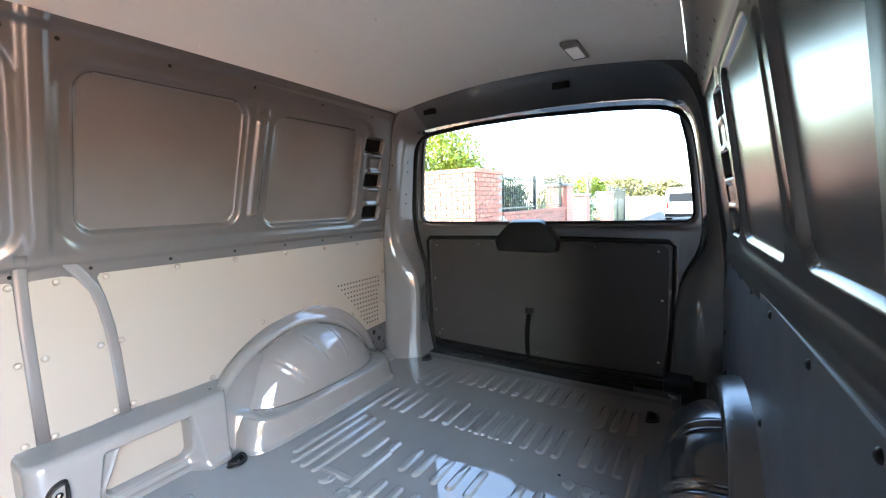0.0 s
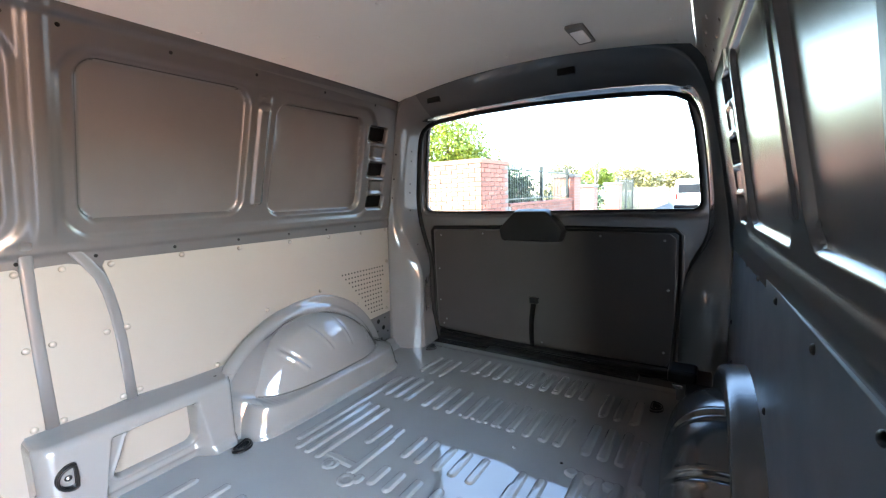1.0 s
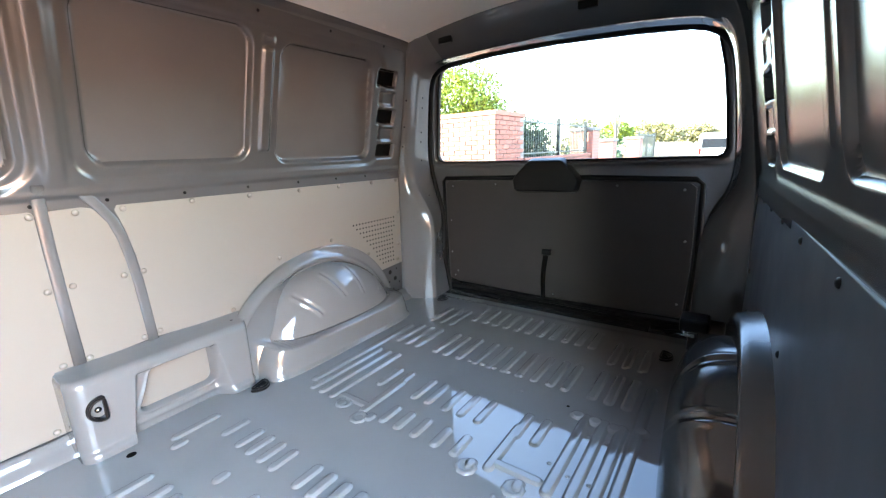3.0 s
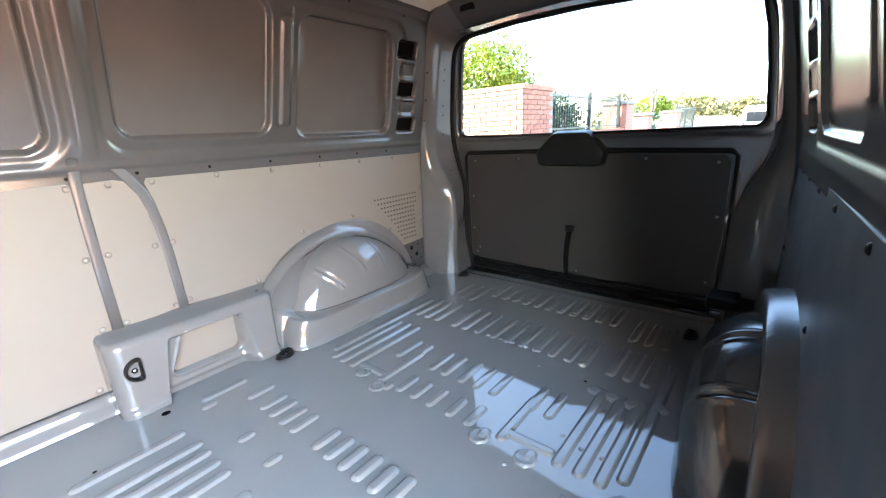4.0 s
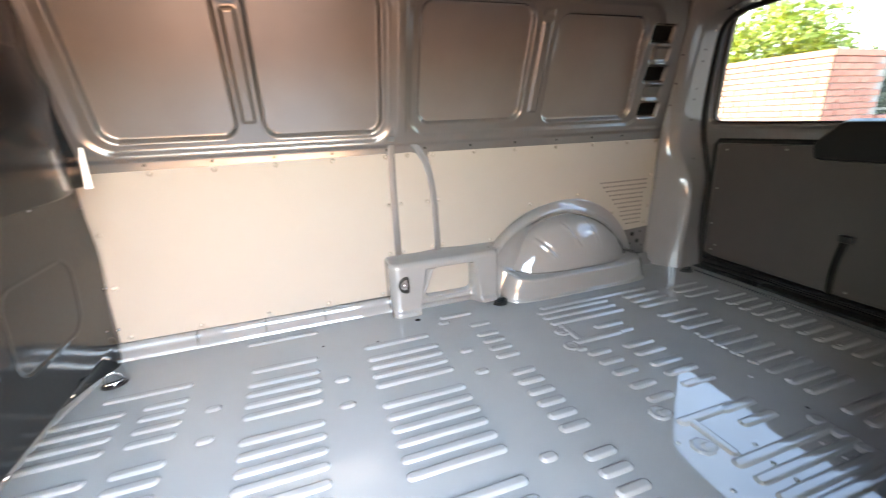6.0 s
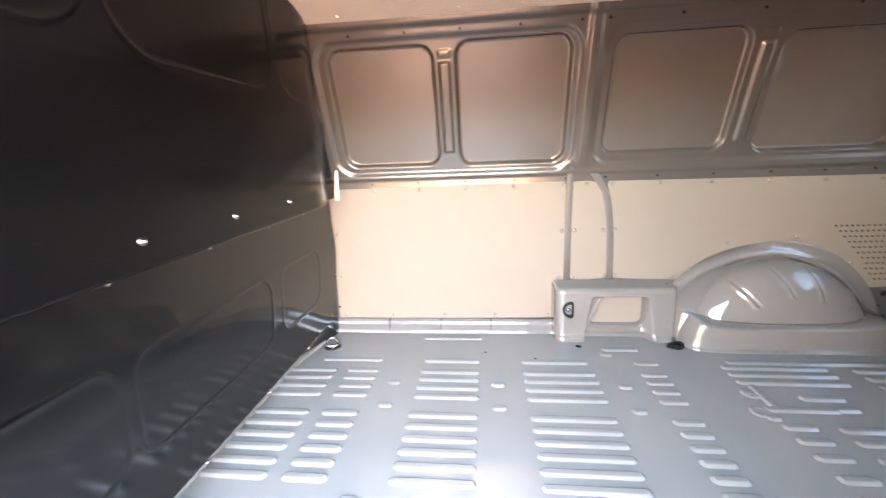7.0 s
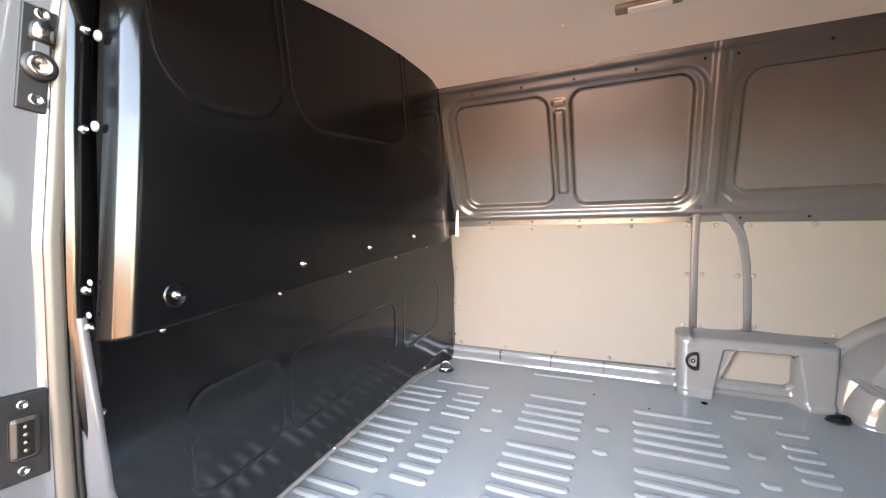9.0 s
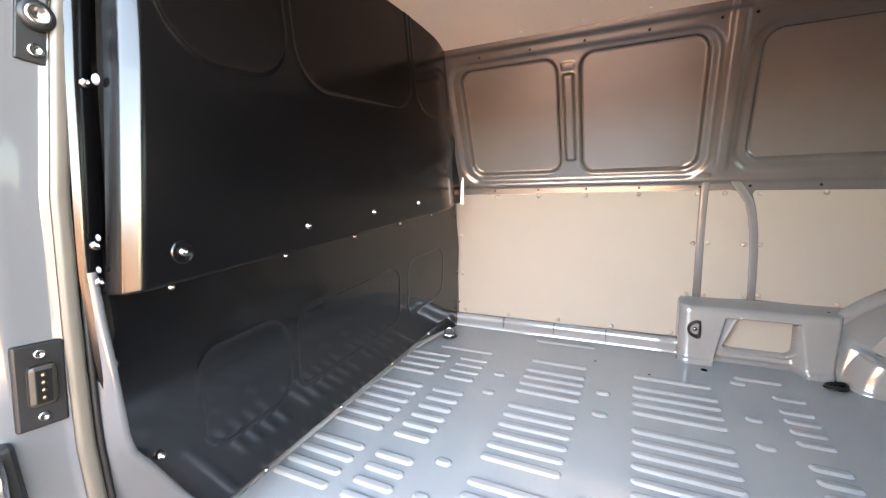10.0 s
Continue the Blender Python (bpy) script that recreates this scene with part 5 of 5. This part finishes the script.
ground = thing("ground", mesh_of("ground", [(-300, -300, GZ), (300, -300, GZ), (300, 300, GZ), (-300, 300, GZ)], [(0, 1, 2, 3)], M_TARMAC, False), "grey tarmac ground of a driveway and road", "ground", kind="structure")
drive = thing("driveway", bm_mesh("driveway", boxes((-14, 3.6, -8.0, 3.4, GZ - 0.02, GZ + 0.012)), M_DRIVE), "red block-paved driveway beside the van", "driveway", kind="structure")
# unseen ground, added pale so that the rear skin reflects more
thing("driveway", bm_mesh("driveway", boxes((3.6, 6.85, -8.0, 3.4, GZ - 0.02, GZ + 0.012)), M_APRON), "pale pink driveway behind the van, added unseen for its reflection", "driveway", kind="structure")
thing("pavement", bm_mesh("pavement", boxes((5.5, 80, 1.9, 3.45, GZ, GZ + 0.11), r=0.02), M_PAVE), "pale concrete pavement beside the brick wall", "pavement", kind="structure")
verge = thing("verge", bm_mesh("verge", boxes((5.5, 90, 3.6, 30, GZ - 0.02, GZ + 0.06)), material("grass_verge", (0.09, 0.11, 0.035), 0.9, vary=0.35, scale=3, fine=0.01, fine_scale=60)),
              "mown grass behind the brick wall", "grass", kind="structure")
WALL_X, WALL_Y, TOP = 6.9, 3.3, 1.45
garden_wall = thing("garden_wall", bm_mesh("garden_wall", boxes((WALL_X + 0.012, WALL_X + 0.22, WALL_Y + 0.012, 9.0, GZ, TOP - 0.075), (WALL_X + 0.2, 7.97, WALL_Y + 0.012, WALL_Y + 0.30, GZ, TOP - 0.075)), M_MORTAR),
                    "tall red brick garden wall turning a corner by the pavement", "wall")
part("coping", boxes((WALL_X - 0.02, WALL_X + 0.25, WALL_Y - 0.02, 9.0, TOP - 0.072, TOP), (WALL_X + 0.25, 8.0, WALL_Y - 0.02, WALL_Y + 0.33, TOP - 0.072, TOP), r=0.008), M_BRICK, garden_wall, "red brick coping")
BRICK_Y = bm_mesh("brick", boxes((-0.012, 0.05, -0.1075, 0.1075, -0.0325, 0.0325), r=0.004, seg=1), M_PALEBRICK)
BRICK_X = bm_mesh("brick", boxes((-0.1075, 0.1075, -0.012, 0.05, -0.0325, 0.0325), r=0.004, seg=1), M_BRICK)
HALF_Y = bm_mesh("brick", boxes((-0.012, 0.05, -0.05, 0.05, -0.0325, 0.0325), r=0.004, seg=1), M_PALEBRICK)
HALF_X = bm_mesh("brick", boxes((-0.05, 0.05, -0.012, 0.05, -0.0325, 0.0325), r=0.004, seg=1), M_BRICK)
courses = [TOP - 0.075 - 0.0375 - 0.075 * k for k in range(14)]
for k, z in enumerate(courses):
    for n in range(11):
        y = WALL_Y + 0.11 + n * 0.225 + (0.1125 if k % 2 else 0)
        part_mesh("brick", BRICK_Y, garden_wall, m=pose(WALL_X + random.uniform(-0.002, 0.002), y, z))
    if k % 2:
        part_mesh("brick", HALF_Y, garden_wall, m=pose(WALL_X, WALL_Y + 0.052, z))
        part_mesh("brick", HALF_X, garden_wall, m=pose(WALL_X + 0.052, WALL_Y, z))
    for n in range(4):
        x = WALL_X + 0.1125 + n * 0.225 + (0.1125 if k % 2 else 0)
        part_mesh("brick", BRICK_X, garden_wall, m=pose(x - 0.0, WALL_Y + random.uniform(-0.002, 0.002), z))
low = bmesh.new()
for k in range(8):
    for n in range(18):
        x = 8.09 + n * 0.225 + (0.1125 if k % 2 else 0)
        box(low, x, x + 0.215, WALL_Y - 0.012, WALL_Y + 0.05, 0.62 - 0.075 * k - 0.07, 0.62 - 0.075 * k - 0.005)
low_wall = thing("low_wall", bm_mesh("low_wall", boxes((7.97, 12.05, WALL_Y, WALL_Y + 0.22, GZ, 0.62)), M_MORTAR), "low red brick wall carrying an iron fence", "wall")
tagged(part("brickwork", low, M_BRICK, low_wall), kind="stuff")
part("coping", boxes((7.97, 12.05, WALL_Y - 0.03, WALL_Y + 0.25, 0.624, 0.68), r=0.01), M_BRICK, low_wall)


def railing(name, x0, x1, z0, z1, label, pitch=0.115):
    ob = thing(name, None, label, "fence", "iron fences")
    for z in (z0 + 0.06, z1 - 0.08):
        part("rail", boxes((x0, x1, WALL_Y + 0.09, WALL_Y + 0.13, z, z + 0.03)), M_IRON, ob)
    bar = bm_mesh("bar", boxes((-0.008, 0.008, -0.008, 0.008, 0, z1 - z0)), M_IRON)
    n = int((x1 - x0) / pitch)
    for k in range(n):
        part_mesh("bar", bar, ob, m=pose(x0 + pitch * (k + 0.5), WALL_Y + 0.11, z0))
    post = bm_mesh("post", boxes((-0.035, 0.035, -0.035, 0.035, 0, z1 - z0 + 0.06), r=0.005), M_IRON)
    for x in (x0 + 0.04, (x0 + x1) / 2, x1 - 0.04):
        part_mesh("post", post, ob, m=pose(x, WALL_Y + 0.11, z0))
    return ob


railing("iron_fence", 8.0, 12.03, 0.68, 1.40, "dark green iron bar fence on a low brick wall")
railing("iron_fence", 19.0, 22.8, GZ, 1.30, "dark iron bar fence beside a brick gate pier", 0.14)


def pier(x, w, top, label, sign=False):
    ob = thing("gate_pier", None, label, "gate pier", "gate piers")
    part("shaft", boxes((x, x + w, WALL_Y - 0.06, WALL_Y + w - 0.1, GZ, top - 0.08)), M_BRICK, ob)
    part("cap", boxes((x - 0.04, x + w + 0.04, WALL_Y - 0.10, WALL_Y + w - 0.06, top - 0.08, top), r=0.02), M_MORTAR, ob, "pale stone cap")
    jv = bmesh.new()
    for k in range(int((top + 0.5) / 0.075)):
        z = top - 0.09 - 0.075 * k
        box(jv, x - 0.004, x + w + 0.004, WALL_Y - 0.064, WALL_Y + w - 0.096, z - 0.01, z)
    tagged(part("mortar_joints", jv, M_MORTAR, ob), kind="stuff")
    if sign:
        part("plate", boxes((x - 0.02, x - 0.005, WALL_Y + 0.1, WALL_Y + 0.28, 0.72, 0.98), r=0.004), M_WHITE, ob, "small white plate")
    return ob


pier(12.06, 0.62, 1.32, "red brick gate pier with a small white plate", True)
pier(14.2, 0.5, 1.05, "low red brick gate pier beside a round bush")
pier(18.3, 0.6, 1.15, "red brick gate pier at the end of a drive")
wood_fence = thing("board_fence", None, "weathered wooden board fence along the road", "fence")
slat = bm_mesh("board", boxes((-0.14, 0.14, -0.012, 0.012, 0, 1.55), r=0.004, seg=1), M_WOOD)
for k in range(64):
    part_mesh("board", slat, wood_fence, m=pose(22.9 + k * 0.3, WALL_Y + 0.12 + 0.03 * (k % 2), GZ))

rng = np.random.default_rng(5)


def leaves(points, size, mat, name="crown"):
    """Many small bent leaves at the given points, turned every way, as one mesh."""
    n = len(points)
    d = rng.normal(size=(n, 3))
    d /= np.linalg.norm(d, axis=1, keepdims=True)
    e = np.cross(d, rng.normal(size=(n, 3)))
    e /= np.linalg.norm(e, axis=1, keepdims=True) + 1e-9
    g = np.cross(d, e)
    s = size * rng.uniform(0.6, 1.3, (n, 1))
    p = np.asarray(points)
    v = np.stack([p - d * s, p + e * s * 0.45 + g * s * 0.1, p + d * s, p - e * s * 0.45 + g * s * 0.1], 1).reshape(-1, 3)
    q = np.arange(4 * n).reshape(-1, 4)
    faces = np.concatenate([q[:, [0, 1, 2]], q[:, [0, 2, 3]]]).tolist()
    return mesh_of(name, v.tolist(), faces, mat, False)


def clumps(centre, radii, count, per, spread):
    """Points gathered in clumps through the shell of an uneven ellipsoid."""
    c = rng.normal(size=(count, 3))
    c /= np.linalg.norm(c, axis=1, keepdims=True)
    c *= rng.uniform(0.5, 1.08, (count, 1))
    c = np.asarray(centre) + c * np.asarray(radii)
    return (c[:, None] + rng.normal(size=(count, per, 3)) * spread).reshape(-1, 3)


def shrub(name, centre, radii, count, per, spread, size, mat, label, category="bush"):
    ob = thing(name, None, label, category)
    cx, cy, cz = centre
    part_mesh("crown", leaves(clumps(centre, radii, count, per, spread), size, mat), ob)
    for k in range(5):
        a = k * 1.26
        tip = (cx + radii[0] * 0.6 * math.cos(a), cy + radii[1] * 0.6 * math.sin(a), cz + radii[2] * 0.3)
        v, f = sweep([(cx + 0.05 * math.cos(a), cy + 0.05 * math.sin(a), GZ), ((cx + tip[0]) / 2, (cy + tip[1]) / 2, (GZ + tip[2]) / 2 + 0.2), tip], ring_profile(0.03, 0.03, 6), (0.3, 1, 0.1))
        part_mesh("stem", mesh_of("stem", v, f, M_BARK), ob)
    return ob


shrub("golden_conifer", (8.0, 4.78, 1.52), (0.75, 1.12, 0.86), 420, 34, 0.10, 0.042, M_LEAF, "golden green conifer hedge rising over the brick wall", "hedge")
shrub("golden_conifer", (8.0, 6.7, 1.6), (0.75, 1.2, 0.9), 320, 28, 0.11, 0.046, M_LEAF, "tall golden green conifer behind the brick wall", "hedge")
shrub("laurel_bush", (8.0, 4.0, 1.1), (0.5, 0.45, 0.42), 80, 24, 0.08, 0.05, M_LEAFD, "dark green laurel behind the wall's corner")
shrub("laurel_bush", (9.8, 4.3, 0.75), (1.5, 0.6, 0.8), 200, 28, 0.12, 0.06, M_LEAFD, "dark green laurel bush behind the iron fence")
shrub("round_bush", (16.5, 4.4, 0.3), (1.3, 0.9, 0.75), 150, 24, 0.14, 0.09, M_LEAFD, "clipped dark green bush in a front garden")
shrub("garden_bush", (12.6, 5.4, 0.3), (1.2, 0.8, 0.65), 180, 24, 0.13, 0.06, M_LEAFD, "dark green bush in a front garden")
shrub("garden_bush", (21.0, 6.0, 0.6), (2.0, 1.0, 1.0), 130, 22, 0.2, 0.12, M_LEAFB, "yellow green bush behind a fence")


def tree(name, x, y, height, crown, mat, count, per, size, label):
    """A tapered trunk, limbs and a broken crown of leaf clumps."""
    ob = thing(name, None, label, "tree", "trees along the road")
    r = height * 0.022
    pts = [(x + 0.1 * math.sin(k * 1.7), y + 0.1 * math.cos(k * 1.3), GZ + height * 0.62 * k / 5) for k in range(6)]
    verts, faces = [], []
    for k, p in enumerate(pts):
        rr = r * (1.25 - 0.16 * k)
        verts += [(p[0] + rr * math.cos(a), p[1] + rr * math.sin(a), p[2]) for a in np.linspace(0, 2 * math.pi, 8, endpoint=False)]
    faces = [(k * 8 + i, k * 8 + (i + 1) % 8, (k + 1) * 8 + (i + 1) % 8, (k + 1) * 8 + i) for k in range(5) for i in range(8)]
    part_mesh("trunk", mesh_of("trunk", verts, faces, M_BARK), ob)
    top = Vector(pts[-1])
    for k in range(14):
        a, lift = k * 2.4, rng.uniform(0.1, 0.42) * height
        base = Vector(pts[2 + k % 4])
        tip = top + Vector((math.cos(a) * crown * rng.uniform(0.5, 1.0), math.sin(a) * crown * rng.uniform(0.5, 1.0), lift - height * 0.12))
        mid_p = (base + tip) / 2 + Vector((0, 0, height * 0.05))
        v, f = sweep([base, mid_p, tip], ring_profile(r * 0.22, r * 0.22, 5), (0.31, 0.2, 0.9))
        part_mesh("limb", mesh_of("limb", v, f, M_BARK), ob)
    if count:
        part_mesh("crown", leaves(clumps(top + Vector((0, 0, height * 0.08)), (crown, crown, height * 0.32), count, per, crown * 0.13), size, mat), ob)
    return ob


for k in range(13):
    x = 34 + k * 4.2
    tree("road_tree", x + 12, 7.5 + 5 * (k % 3) - 0.03 * x, 3.4 + 1.6 * ((k * 7) % 5) / 5, 1.9, (M_LEAFB, M_LEAF, M_LEAFB)[k % 3], 70 if k != 3 else 0, 22, 0.2,
         ("yellow leaved autumn tree", "green leaved tree", "russet autumn tree")[k % 3] + " beside the road" if k != 3 else "bare winter tree beside the road")
tree("road_tree", 36, 8.2, 6.6, 2.2, M_LEAFB, 0, 0, 0.1, "bare leafless tree standing over the bushes")
for k in range(9):
    tree("road_tree", 52 + 5 * k, -2.2 - 1.2 * (k % 2), 5.0 + 1.2 * ((k * 3) % 4) / 4, 2.4, M_LEAFB, 70, 22, 0.24, "yellow brown autumn tree on the far side of the road")

# parked white van down the road
pv_ = thing("parked_van", None, "white van parked at the kerb down the road", "van")
VX, VY = 27.0, 1.1
secs = []
for x, w, lo, hi in ((0, 0.82, 0.35, 1.70), (0.04, 0.88, 0.28, 1.86), (0.3, 0.9, 0.26, 1.92), (2.6, 0.9, 0.26, 1.92), (3.1, 0.88, 0.26, 1.75), (3.7, 0.84, 0.26, 1.15), (4.3, 0.78, 0.3, 0.95), (4.45, 0.7, 0.36, 0.8)):
    secs.append([(VX + x, VY + s * w * q, GZ + lo + (hi - lo) * h) for s, q, h in ((-1, 0.96, 0), (-1, 1, 0.12), (-1, 1, 0.5), (-1, 0.9, 0.94), (-1, 0.8, 1), (1, 0.8, 1), (1, 0.9, 0.94), (1, 1, 0.5), (1, 1, 0.12), (1, 0.96, 0))])
v, f = loft(secs, True)
f += [tuple(range(10)), tuple(range(70, 80))]
part_mesh("body", mesh_of("body", v, f, M_WHITE, False), pv_)
part("rear_window", boxes((VX - 0.015, VX + 0.02, VY - 0.66, VY + 0.66, GZ + 1.15, GZ + 1.62), r=0.01), M_GLOSSDARK, pv_)
for s in (-0.74, 0.68):
    part("tail_light", boxes((VX - 0.02, VX + 0.03, VY + s, VY + s + 0.1, GZ + 0.8, GZ + 1.12), r=0.01), M_RED, pv_)
part("bumper", boxes((VX - 0.08, VX + 0.05, VY - 0.84, VY + 0.84, GZ + 0.32, GZ + 0.5), r=0.03), M_BLACK, pv_)
for x in (0.75, 3.55):
    for s in (-0.82, 0.66):
        v, f = loft([[(VX + x + r * math.cos(a), VY + s + h, GZ + 0.32 + r * math.sin(a)) for a in np.linspace(0, 2 * math.pi, 18, endpoint=False)] for r, h in ((0.2, 0.0), (0.3, 0.0), (0.32, 0.03), (0.32, 0.14), (0.3, 0.17), (0.2, 0.17))], True)
        part_mesh("wheel", mesh_of("wheel", v, f, M_RUBBER), pv_)

# brick boundary wall across the drive, facing the side door, and an unseen wall added ahead of the van to shade its
# rear
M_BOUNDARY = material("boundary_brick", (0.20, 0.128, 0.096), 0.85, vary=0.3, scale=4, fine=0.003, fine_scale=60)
across = thing("boundary_wall", bm_mesh("boundary_wall", boxes((-16, 16, -8.3, -8.0, GZ, 2.1)), M_BOUNDARY), "long red brick boundary wall across the drive", "wall", kind="structure")
ahead = thing("house_wall", bm_mesh("house_wall", boxes((-5.3, -5.0, -1.95, 9.0, GZ, 5.5)), M_BOUNDARY), "unseen brick wall added ahead of the van to block sky light", "wall", kind="structure")
part("coping", boxes((-16, 16, -8.35, -7.95, 2.1, 2.19), r=0.01), M_MORTAR, across)
